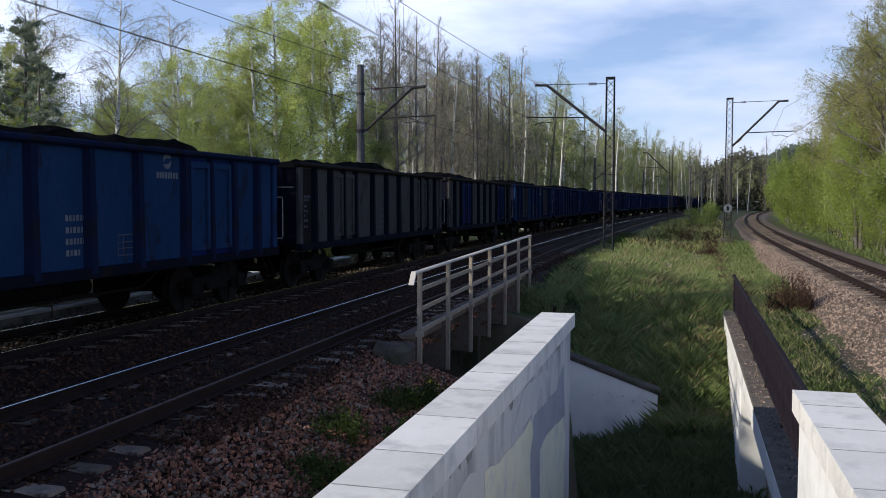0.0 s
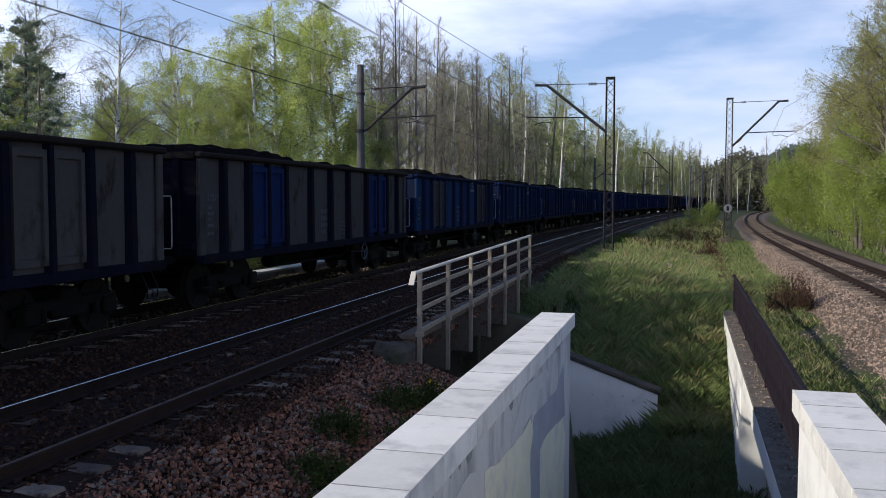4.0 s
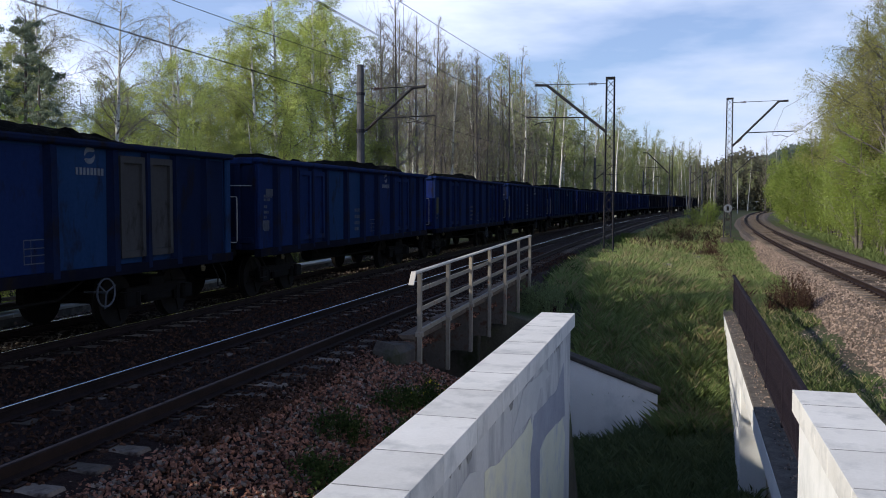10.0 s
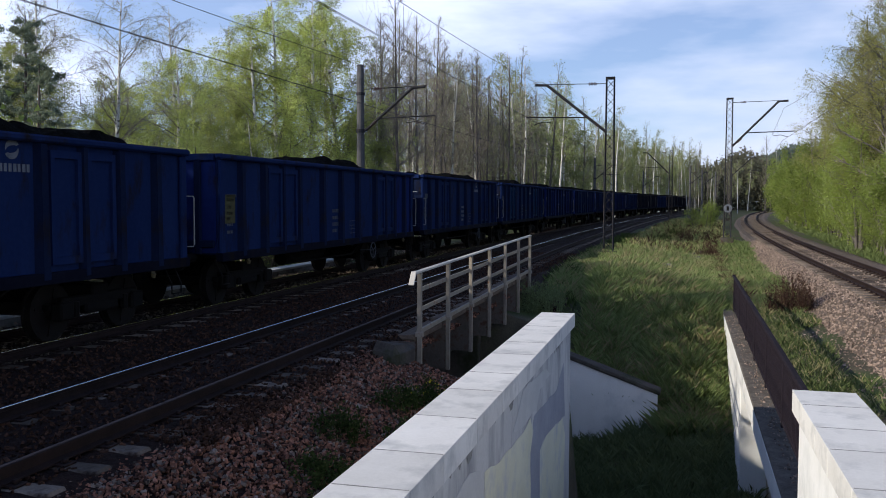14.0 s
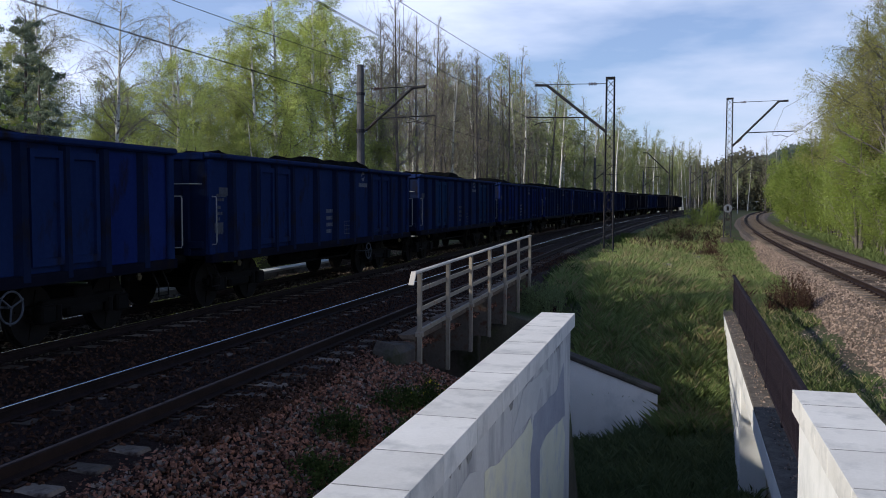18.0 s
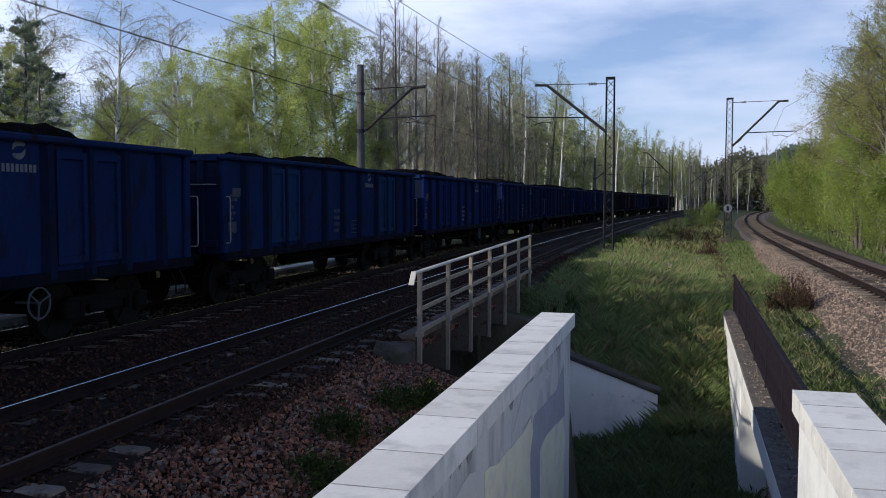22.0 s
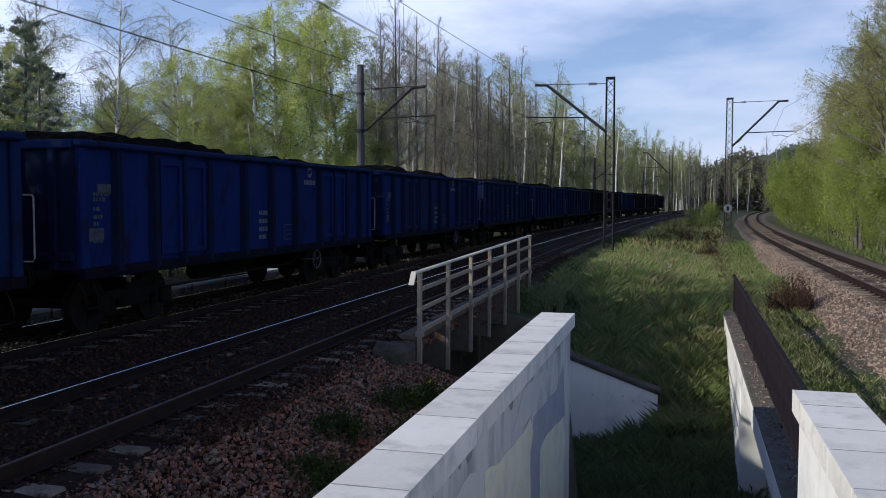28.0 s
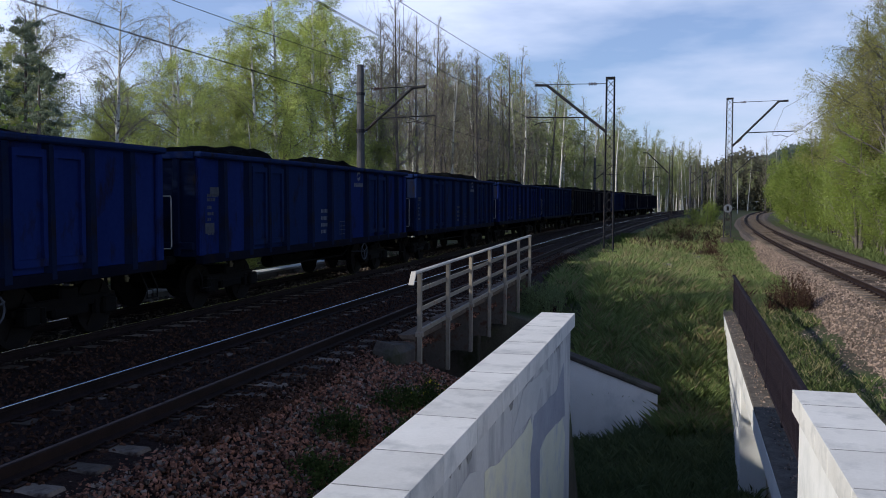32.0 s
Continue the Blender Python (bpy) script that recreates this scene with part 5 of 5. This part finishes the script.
def plant(kind, i, x, y, scale=1.0, turn=None, label="", wide=1.0):
    """The prototype itself stands at its first place; later ones are copies."""
    o = PROTO[kind][i % len(PROTO[kind])]
    rnd = random.Random(int(x * 31 + y * 17))
    m = pose(x, y, ground_z(x, y) - 0.05, rnd.uniform(-2, 2), rnd.uniform(-2, 2), rnd.uniform(0, 360) if turn is None else turn) @ Matrix.Diagonal((scale * wide, scale * wide, scale, 1))
    if o["used"] == 1:
        m = m @ Matrix.Diagonal((1 / o.scale[0], 1 / o.scale[1], 1 / o.scale[2], 1))
    if o["used"] == 0:
        o["used"] = 1
        o.matrix_basis = m
        c = o
    else:
        c = copy_thing(o, m)
    if label:
        c["label"] = label
    return c


def bend(y):
    return max(0.0, y - 35.0) ** 2 / 2800.0


rt = random.Random(77)
# leafy birches opposite, behind the train
for i, (x, y, s, k) in enumerate(((-20.5, 28.2, 0.76, "sparse"), (-22.5, 26.5, 0.64, "leafy"), (-21.5, 30.5, 0.58, "leafy"), (-20.5, 33.2, 0.72, "leafy"), (-22, 36.5, 0.62, "leafy"),
                                  (-20.5, 40.0, 0.90, "leafy"), (-20.5, 43.0, 1.04, "leafy"), (-20.5, 46.0, 1.12, "leafy"), (-20.0, 50.0, 1.20, "leafy"), (-22.0, 52.5, 1.15, "leafy"),
                                  (-24.0, 34.0, 0.60, "leafy"), (-23.5, 38.0, 0.86, "sparse"), (-30.1, 36.0, 0.85, "sparse"), (-26.0, 47.0, 0.92, "sparse"), (-19.0, 37.0, 0.5, "leafy"), (-24.0, 28.0, 0.8, "sparse"), (-27.0, 31.5, 0.80, "leafy"), (-25.5, 34.5, 0.66, "leafy"), (-25.0, 41.5, 0.74, "leafy"), (-24.5, 44.0, 0.8, "leafy"))):
    plant(k, i, x, y, s, wide=1.2)
for i, (x, y, s) in enumerate(((-20.0, 23.8, 0.68), (-21.5, 25.2, 0.70), (-23.0, 24.6, 0.9))):
    plant("pine", i, x, y, s)
# deeper wood
for i in range(24):
    y = rt.uniform(18, 70)
    x = rt.uniform(-44, -27)
    if x < -0.95 * y:                # left out beyond the view's left edge, so sun reaches the wood
        continue
    plant(rt.choice(("far", "sparse", "sparse_far")), i, x, y, rt.uniform(0.5, 0.78))
# low growth at the wood's edge
for i in range(16):
    plant("bush_edge", i, rt.uniform(-22.5, -18.5), 20 + i * 2.6, rt.uniform(0.55, 0.85), wide=1.2)
for i in range(13):
    plant("bush_edge", i, rt.uniform(-17.6, -16.4), 19.5 + i * 2.5, rt.uniform(0.66, 0.80), wide=1.2)
# bare young stand further along
for i in range(74):
    y = 42.5 + 52 * (i / 74) + rt.uniform(-1, 1)
    x = -15.2 - 12 * rt.random() ** 1.2 - 4.5 * (1 - smooth(50, 58, y)) * rt.random() + bend(y)
    if x < -0.37 * y:
        continue
    plant(rt.choice(("bare", "bare", "bare", "sparse")), i, x, y, rt.uniform(0.88, 1.14))
# mixed wood towards the bend
for i in range(135):
    y = 88 + 190 * (i / 135) ** 1.2 + rt.uniform(-2, 2)
    x = -15 - 24 * rt.random() ** 1.4 + bend(y)
    plant(rt.choice(("sparse_far", "leafy_far", "bare_far", "leafy_far", "sparse_far")), i, x, y, rt.uniform(1.1, 1.42))
# wood that closes the distance
for i in range(70):
    y = rt.uniform(235, 330)
    x = rt.uniform(-10, 75)
    plant(rt.choice(("sparse_far", "bare_far", "bare_far")), i, x, y, rt.uniform(1.0, 1.45))
# willows and birches along the curving track
for i in range(30):
    y = 38 + 92 * (i / 30) + rt.uniform(-1, 1)
    x = TRACK_3(y)[0] + 5.0 - 0.6 * smooth(50, 120, y) + rt.uniform(-0.4, 0.6)
    plant("bush" if y < 68 else "bush_far", i, x, y, rt.uniform(0.8, 1.4), wide=1.0)
for i in range(26):
    y = 40 + 100 * (i / 26) + rt.uniform(-1, 1)
    x = TRACK_3(y)[0] + 8.0 + rt.uniform(-0.5, 2.5)
    plant(("bush_far", "bush_far", "far")[i % 3], i, x, y, rt.uniform(1.0, 1.3) if i % 3 != 2 else rt.uniform(0.8, 0.95))
for i, (x, y, s) in enumerate(((11.7, 59.0, 1.15), (12.6, 63.0, 1.12), (12.2, 68.0, 1.0), (13.5, 66.0, 1.1), (12.0, 75.0, 0.88), (13.8, 72.0, 0.98), (12.6, 82.0, 0.78), (14.0, 60.0, 1.15), (11.2, 54.0, 1.1))):
    plant("golden", i, x, y, s, wide=1.15)
# unseen birches and willows behind the viewer, added sunward to shade the near wagons
for i, (x, y) in enumerate(((-17.4, -5.0), (-18.2, -1.5), (-17.6, 2.0))):
    plant("leafy", i, x, y, 0.68 if y < 1 else 0.74, wide=1.2)
# unseen willows added to put the slope of the hollow in shade
for i in range(7):
    y = 4.6 + i * 1.9
    plant("bush_far", i, -18.6 - 0.8 * (i % 2), y, 1.70 + 0.12 * smooth(10, 15, y), wide=0.95, label="unseen tall dense willow added to shade the hollow")
# white-stemmed birches at the end of the open strip
for i in range(46):
    y = 172 + 60 * rt.random()
    x = -2 + 30 * (i / 46) + rt.uniform(-0.6, 0.6) + bend(y) * 0.05
    if abs(x - TRACK_3(y)[0]) > 4:
        plant(("sparse_far", "bare_far", "bare_far")[i % 3], i, x, y, rt.uniform(0.62, 0.85))
# single bushes in the open strip
plant("bush", 0, 2.5, 86.0, 0.46, wide=1.3, label="small bright green bush in the open strip")
plant("bush", 1, 1.6, 90.0, 0.36, wide=1.3, label="small bright green bush in the open strip")
plant("bush", 2, 3.0, 95.0, 0.42, wide=1.3, label="small bright green bush in the open strip")


# ---- grass ----
def grass(name, n, place, hgt, material, label, seed, width=0.012, lie=ground_z):
    rnd = random.Random(seed)
    g = Geo()
    for _ in range(n):
        x, y = place(rnd)
        tuft = 0.75 + 0.75 * noise.noise(Vector((x * 1.6, y * 1.1, seed)))
        if rnd.random() > tuft + 0.25:
            continue
        z = lie(x, y) - 0.02
        for _ in range(3):
            a = rnd.uniform(0, 6.283)
            h = rnd.uniform(*hgt) * (0.55 + 0.6 * tuft)
            dx, dy = rnd.gauss(0, 0.05), rnd.gauss(0, 0.05)
            k = len(g.v)
            cx, cy = x + dx, y + dy
            w = width * rnd.uniform(0.7, 1.5)
            bx, by = rnd.gauss(0, 0.42) * h, rnd.gauss(0, 0.42) * h
            g.v += [(cx - w * math.cos(a), cy - w * math.sin(a), z), (cx + w * math.cos(a), cy + w * math.sin(a), z),
                    (cx + bx * 0.4 + w * 0.6 * math.cos(a), cy + by * 0.4 + w * 0.6 * math.sin(a), z + h * 0.6), (cx + bx, cy + by, z + h)]
            g.f += [(k, k + 1, k + 2), (k, k + 2, k + 3)]
    return solid(name, g, material, label, "grass", kind="stuff")


def in_hollow(r):
    x, y = r.uniform(-2.4, 1.2), 19.6 + 10 * r.random()
    return x, max(y, 20.95 + 0.3 * r.random()) if x < -0.3 else y


def hollow_floor(r):
    y = 10.5 + 9.8 * r.random()
    return r.uniform(-2.4 if y > 14.3 else -1.4, 1.5), y


def on_strip(r):
    y = 26 + 22 * r.random() ** 1.2
    return r.uniform(-3.9, 3.6) + bend(y), y


def on_far(r):
    y = 50 + 70 * r.random() ** 1.3
    return r.uniform(-3.0, 3.0) + bend(y), y


def right_strip(r):
    y = 8 + 21.5 * r.random()
    return 1.72 + r.random() * (1.25 + 0.9 * smooth(21, 28, y) + 0.6 * noise.noise(Vector((0, y * 0.5, 2)))), y


def ditch(r):
    y = 27 + 45 * r.random()
    return 1.9 + r.gauss(0, 0.13) + bend(y) * 0.4, y


def ditch_side(r):
    y = 29 + 30 * r.random()
    return r.uniform(2.1, 4.0) + bend(y), y


def verge_stone(r):
    x, y = 1.58 + 2.0 * r.random(), 7.4 + 22 * r.random() ** 1.2
    return x, y, verge_z(x, y) + 0.004


rock_field("ballast_stones", 3600, verge_stone, (0.006, 0.030), M_STONE_L, "stray stones on the dirt verge", 12)
grass("grass", 2600, ditch, (0.10, 0.34), M_SHRUB, "dark scrub along a drain in the strip", 18, 0.010)
grass("grass", 7000, ditch_side, (0.10, 0.34), M_GRASS, "green weeds between the drain and the ballast", 20, 0.010)
grass("grass", 44000, in_hollow, (0.18, 0.48), M_GRASS, "long green grass on the slope of the hollow", 5, 0.0042)
grass("grass", 3500, in_hollow, (0.25, 0.55), M_DRYGRASS, "pale dry stalks on the slope of the hollow", 21, 0.0035)
grass("grass", 13000, hollow_floor, (0.08, 0.36), M_NETTLE, "dark green nettles on the floor of the hollow", 15, 0.008)
grass("grass", 40000, on_strip, (0.10, 0.30), M_GRASS, "sunlit pale green grass between the tracks", 6, 0.0075)
grass("grass", 9000, on_strip, (0.12, 0.34), M_DRYGRASS, "dry straw-coloured grass between the tracks", 7, 0.007)
grass("grass", 2200, on_far, (0.15, 0.35), M_DRYGRASS, "rough dry grass far along the strip", 8, 0.02)
grass("grass", 1500, on_far, (0.15, 0.45), M_SHRUB, "dark reddish scrub far along the strip", 16, 0.015)
grass("grass", 3000, on_far, (0.15, 0.4), M_GRASS, "rough green grass far along the strip", 17, 0.015)
grass("grass", 3000, right_strip, (0.06, 0.22), M_GRASS, "short grass at the foot of the ballast", 9, 0.006, verge_z)
grass("grass", 1800, right_strip, (0.06, 0.2), M_DRYGRASS, "dry grass stalks at the foot of the ballast", 19, 0.004, verge_z)


# ---- deep wood behind the first rows ----
def thicket(name, n, place, size, material, label, seed):
    """A mass of leaves and twigs too deep to tell apart."""
    rnd = random.Random(seed)
    g = Geo()
    leaf_quads(g, rnd, [place(rnd) for _ in range(n)], 0.5, size)
    return solid(name, g, material, label, "woodland", kind="stuff")


def deep_bend(r):
    y = 85 + 190 * r.random() ** 1.2
    x = -16 - 26 * r.random() + bend(y)
    return x, y, -0.5 + 12.5 * r.random() ** 1.1 * (0.75 + 0.5 * noise.noise(Vector((x * 0.12, y * 0.12, 0))))


def deep_left(r):
    y = 10 + 80 * r.random()
    x = -r.uniform(25, 46) + bend(y)
    while x < -0.95 * y or (x > -0.36 * y and r.random() < 0.6):
        y = 10 + 80 * r.random()
        x = -r.uniform(25, 46) + bend(y)
    return x, y, -0.5 + 7.2 * r.random() ** 1.1 * (0.75 + 0.5 * noise.noise(Vector((x * 0.12, y * 0.12, 0))))


def deep_far(r):
    y = r.uniform(255, 300)
    x = r.uniform(-30, 90)
    return x, y, -0.5 + 16.5 * r.random() ** 0.8 * (0.8 + 0.5 * noise.noise(Vector((x * 0.08, y * 0.05, 4))))


def deep_right(r):
    y = 38 + 130 * r.random()
    x = TRACK_3(y)[0] + r.uniform(7, 22)
    return x, y, -0.5 + 9.0 * r.random() * (0.8 + 0.5 * noise.noise(Vector((x * 0.2, y * 0.2, 9))))


def twig_haze(name, n, place, length, width, material, label, seed):
    """Fine upright twigs too many to tell apart."""
    rnd = random.Random(seed)
    g = Geo()
    for _ in range(n):
        p = Vector(place(rnd))
        d = Vector((rnd.gauss(0, 0.35), rnd.gauss(0, 0.35), 1)).normalized() * length * rnd.uniform(0.5, 1.3)
        a = rnd.uniform(0, 6.283)
        w = Vector((math.cos(a), math.sin(a), 0)) * width
        k = len(g.v)
        g.v += [tuple(p - w), tuple(p + w), tuple(p + d)]
        g.f.append((k, k + 1, k + 2))
    return solid(name, g, material, label, "twigs", kind="stuff")


def haze_left(r):
    y = 42 + 190 * r.random() ** 1.05
    x = -15.5 - 20 * r.random() + bend(y)
    while x < -0.37 * y:
        y = 42 + 190 * r.random() ** 1.05
        x = -15.5 - 20 * r.random() + bend(y)
    return x, y, 1.0 + 12.5 * r.random()


twig_haze("twigs", 22000, haze_left, 1.2, 0.008, M_HAZE, "bare grey-brown twigs of the young stand", 1)
thicket("woodland", 50000, deep_left, 0.085, M_LEAF, "dense spring woodland behind the birches", 1)
thicket("woodland", 30000, deep_bend, 0.16, M_LEAF_D, "dense wood behind the birches towards the bend", 5)
thicket("woodland", 60000, deep_far, 0.42, M_FARWOOD, "grey-green wood closing the distance", 2)


def ridge(r):
    x, y = r.uniform(5, 190), r.uniform(560, 640)
    top = 26 * smooth(20, 62, x) + 9 + 5 * noise.noise(Vector((x * 0.06, y * 0.02, 1)))
    return x, y, top * r.random() ** 0.5


thicket("woodland", 42000, ridge, 1.0, M_RIDGE, "dark pine wood on the far ridge", 4)
thicket("woodland", 30000, deep_right, 0.08, M_LEAF_Y, "dense yellow-green scrub behind the willows", 3)


def verge(r):
    y = 24 + 90 * r.random() ** 1.3
    return TRACK_3(y)[0] + r.uniform(3.2, 7.0), y


def foot(r):
    y = 24 + 40 * r.random()
    return r.uniform(-4.2, -2.9) + bend(y), y


grass("grass", 7000, verge, (0.12, 0.35), M_GRASS, "grass verge below the willows", 10, 0.02)
grass("grass", 2200, foot, (0.12, 0.32), M_WEED, "dark scrub at the foot of the main bank", 11, 0.02)


# ---- weeds, shrub, rubbish ----
def weed(name, x, y, z, r, h, n, material, label, flowers=0, seed=0, category="weed"):
    """A clump of upright stems with leaves, some with flower heads."""
    rnd = random.Random(seed)
    t = thing(name, label, category, m=pose(x, y, z))
    stems, leaves, heads = Geo(), Geo(), Geo()
    cs, tips = [], []
    for _ in range(n):
        a, q = rnd.uniform(0, 6.283), r * rnd.random() ** 0.6
        p = Vector((q * math.cos(a), q * math.sin(a), -0.03))
        e = p + Vector((rnd.gauss(0, 0.12), rnd.gauss(0, 0.12), 1)) * h * rnd.uniform(0.5, 1.1) * (1.1 - 0.5 * q / r)
        stems.tube([p, p.lerp(e, 0.5) + Vector((rnd.gauss(0, 0.02), rnd.gauss(0, 0.02), 0)), e], [0.006, 0.005, 0.002], 3, False)
        tips.append(e)
        cs += [p.lerp(e, rnd.uniform(0.1, 1.0)) for _ in range(22)]
    leaf_quads(leaves, rnd, cs, 0.035, 0.02, 0, 1.5)
    tagged(part("stalk_clump", stems, material, t), kind="stuff")
    part("foliage", leaves, material, t)
    if flowers:
        leaf_quads(heads, rnd, [rnd.choice(tips) for _ in range(flowers)], 0.02, 0.022)
        part("flower_cluster", heads, M_FLOWER, t, "small yellow flowers")
    return t


weed("weed_clump", -3.35, 11.4, -0.62, 0.40, 0.42, 60, M_WEED, "green weeds with yellow flowers beside the bridge end", 30, 1)
weed("weed_clump", -3.0, 9.8, -0.70, 0.4, 0.4, 50, M_WEED, "dark green weeds on the ballast slope", 0, 2)
weed("weed_clump", -2.9, 7.4, -0.74, 0.5, 0.35, 70, M_WEED, "dark green weeds on the ballast slope", 0, 3)
weed("weed_clump", -2.6, 6.4, -0.80, 0.45, 0.32, 70, M_WEED, "low green weeds beside the white parapet", 0, 4)
weed("weed_clump", -2.75, 5.6, -0.80, 0.45, 0.25, 60, M_WEED, "low green weeds beside the white parapet", 0, 5)
weed("weed_clump", -2.5, 8.6, -0.82, 0.4, 0.3, 50, M_WEED, "low green weeds beside the white parapet", 0, 6)
for i, (x, y) in enumerate(((-3.9, 24.0), (-3.4, 23.4), (-3.7, 22.9), (-2.9, 23.6), (-3.5, 24.8), (-4.2, 23.4))):
    weed("weed_clump", x, y, ground_z(x, y), 0.5, 0.75, 70, M_NETTLE, "dark nettles beside the end of the bridge", 0, 60 + i)
weed("low_shrub", 3.05, 25.6, -0.82, 0.65, 1.15, 200, M_SHRUB, "dark reddish low shrub at the foot of the ballast", 0, 7, "shrub")
weed("weed_clump", 2.75, 22.5, -0.86, 0.4, 0.25, 50, M_WEED, "green weeds with yellow flowers below the shrub", 25, 8)
for i, (x, y, h) in enumerate(((0.4, 60, 1.3), (-0.2, 66, 1.0), (1.5, 50, 0.6), (-1.0, 58, 0.7))):
    weed("low_shrub", x, y, ground_z(x, y), 0.6, h, 90, M_WEED if i % 2 else M_SHRUB, "dark low shrub in the open strip", 0, 20 + i, "shrub")


def rubble(x, y, s, seed, label="pale broken concrete lump lying in the grass"):
    rnd = random.Random(seed)
    b = Geo().cbox(-s, s, -s * 0.7, s * 0.7, -0.05, s * 0.5, s * 0.2)
    b.v = [(p[0] * rnd.uniform(0.75, 1.2), p[1] * rnd.uniform(0.75, 1.2), p[2] * rnd.uniform(0.7, 1.3)) for p in b.v]
    return solid("concrete_lump", b, M_CONCRETE, label, "rubble", m=pose(x, y, ground_z(x, y) + 0.06, 0, 0, rnd.uniform(0, 180)))


for i, (x, y, s) in enumerate(((0.3, 36.5, 0.22), (-0.5, 37.5, 0.25), (0.9, 46, 0.3), (0.6, 48, 0.25), (1.4, 51, 0.25), (2.4, 33, 0.15), (0.9, 17.6, 0.14))):
    rubble(x, y, s, i)


# ---- patches on the face of the near parapet ----
def face_patch(outline, material, label, lift=0.0):
    """Repainted patch with its own outline (along, height) on the wall's right face."""
    t = bpy.data.objects["parapet_1"]
    rnd = random.Random(len(outline))
    pts = []
    for (ya, za), (yb, zb) in zip(outline, outline[1:] + outline[:1]):
        n = max(1, int(math.hypot(yb - ya, zb - za) / 0.15))
        for k in range(n):
            pts.append((ya + (yb - ya) * k / n + rnd.uniform(-0.012, 0.012), za + (zb - za) * k / n + rnd.uniform(-0.012, 0.012)))
    x = 0.39 + 0.004 + lift
    k = len(pts)
    b = Geo()
    b.v = [(x, y - 11.48, z) for y, z in pts] + [(x - 0.0035, y - 11.48, z) for y, z in pts]
    b.f = [tuple(range(k))] + [(i, i + k, (i + 1) % k + k, (i + 1) % k) for i in range(k)]
    return part("paint_patch", b, material, t, label)


face_patch([(6.16, -1.6), (6.18, 0.22), (6.75, 0.13), (7.24, 0.11), (7.80, 0.09), (8.21, 0.11), (8.40, -0.04), (8.24, -0.22), (8.32, -1.6)], M_PATCH_Y, "cream repainted patch")
face_patch([(8.93, -1.8), (8.84, -0.38), (9.11, -0.34), (9.53, -0.35), (10.14, -0.42), (10.66, -0.47), (10.92, -0.76), (10.80, -1.8)], M_PATCH_Y, "cream repainted patch")
face_patch([(7.30, 0.22), (7.60, 0.36), (7.80, 0.49), (8.43, 0.46), (9.18, 0.41), (9.60, 0.30), (8.80, 0.27), (8.62, 0.14), (8.28, 0.14), (7.80, 0.14)], M_PATCH_L, "pale worn patch")
face_patch([(8.33, -1.8), (8.25, -0.22), (8.45, 0.09), (9.01, 0.05), (10.11, 0.0), (10.70, 0.20), (10.90, -0.50), (10.14, -0.40), (9.03, -0.32), (8.83, -0.37), (8.92, -1.8)], M_PATCH_G, "blue-grey streak", -0.0012)
face_patch([(5.30, -0.9), (5.28, 0.30), (5.68, 0.36), (6.02, 0.28), (6.08, -0.9)], M_PATCH_L, "pale worn patch")
face_patch([(4.0, -0.6), (5.15, -0.6), (5.10, 0.30), (4.6, 0.34), (4.0, 0.36)], M_PATCH_Y, "cream repainted patch")

rg = random.Random(12)
# Dirty joint and the coping's shadow line, drawn together as one dark strip.
b = Geo()
low = [0.546 - 0.012 - 0.11 * rg.random() ** 4 for _ in range(97)]
for k in range(96):
    y = 3.4 + 0.08 * k - 11.48
    b.face([(0.396, y, 0.548), (0.396, y + 0.08, 0.548), (0.396, y + 0.08, low[k + 1]), (0.396, y, low[k])], (0, y, 0.5))
part("joint_stain", b, M_PATCH_D, bpy.data.objects["parapet_1"], "dark stained joint and shadow line below the coping")
for x, y, h, n in ((-3.45, 8.0, 0.20, 70), (-3.7, 9.2, 0.36, 45), (-3.55, 10.8, 0.34, 45)):
    d = x + 6.12
    weed("weed_clump", x, y, -0.255 - (d - 1.75) * 0.316, 0.35, h, n, M_WEED, "dark green weeds on the ballast slope", 0, int(y * 10))
for i in range(5):
    x = -13.2 + rg.uniform(-0.4, 0.8)
    y = 9 + i * 3.1 + rg.uniform(-0.8, 0.8)
    weed("weed_clump", x, y, -0.45, 0.5, 0.35, 50, M_WEED if i % 2 else M_DRYGRASS, "sunlit weeds beyond the coal train", 0, 40 + i)


motions()
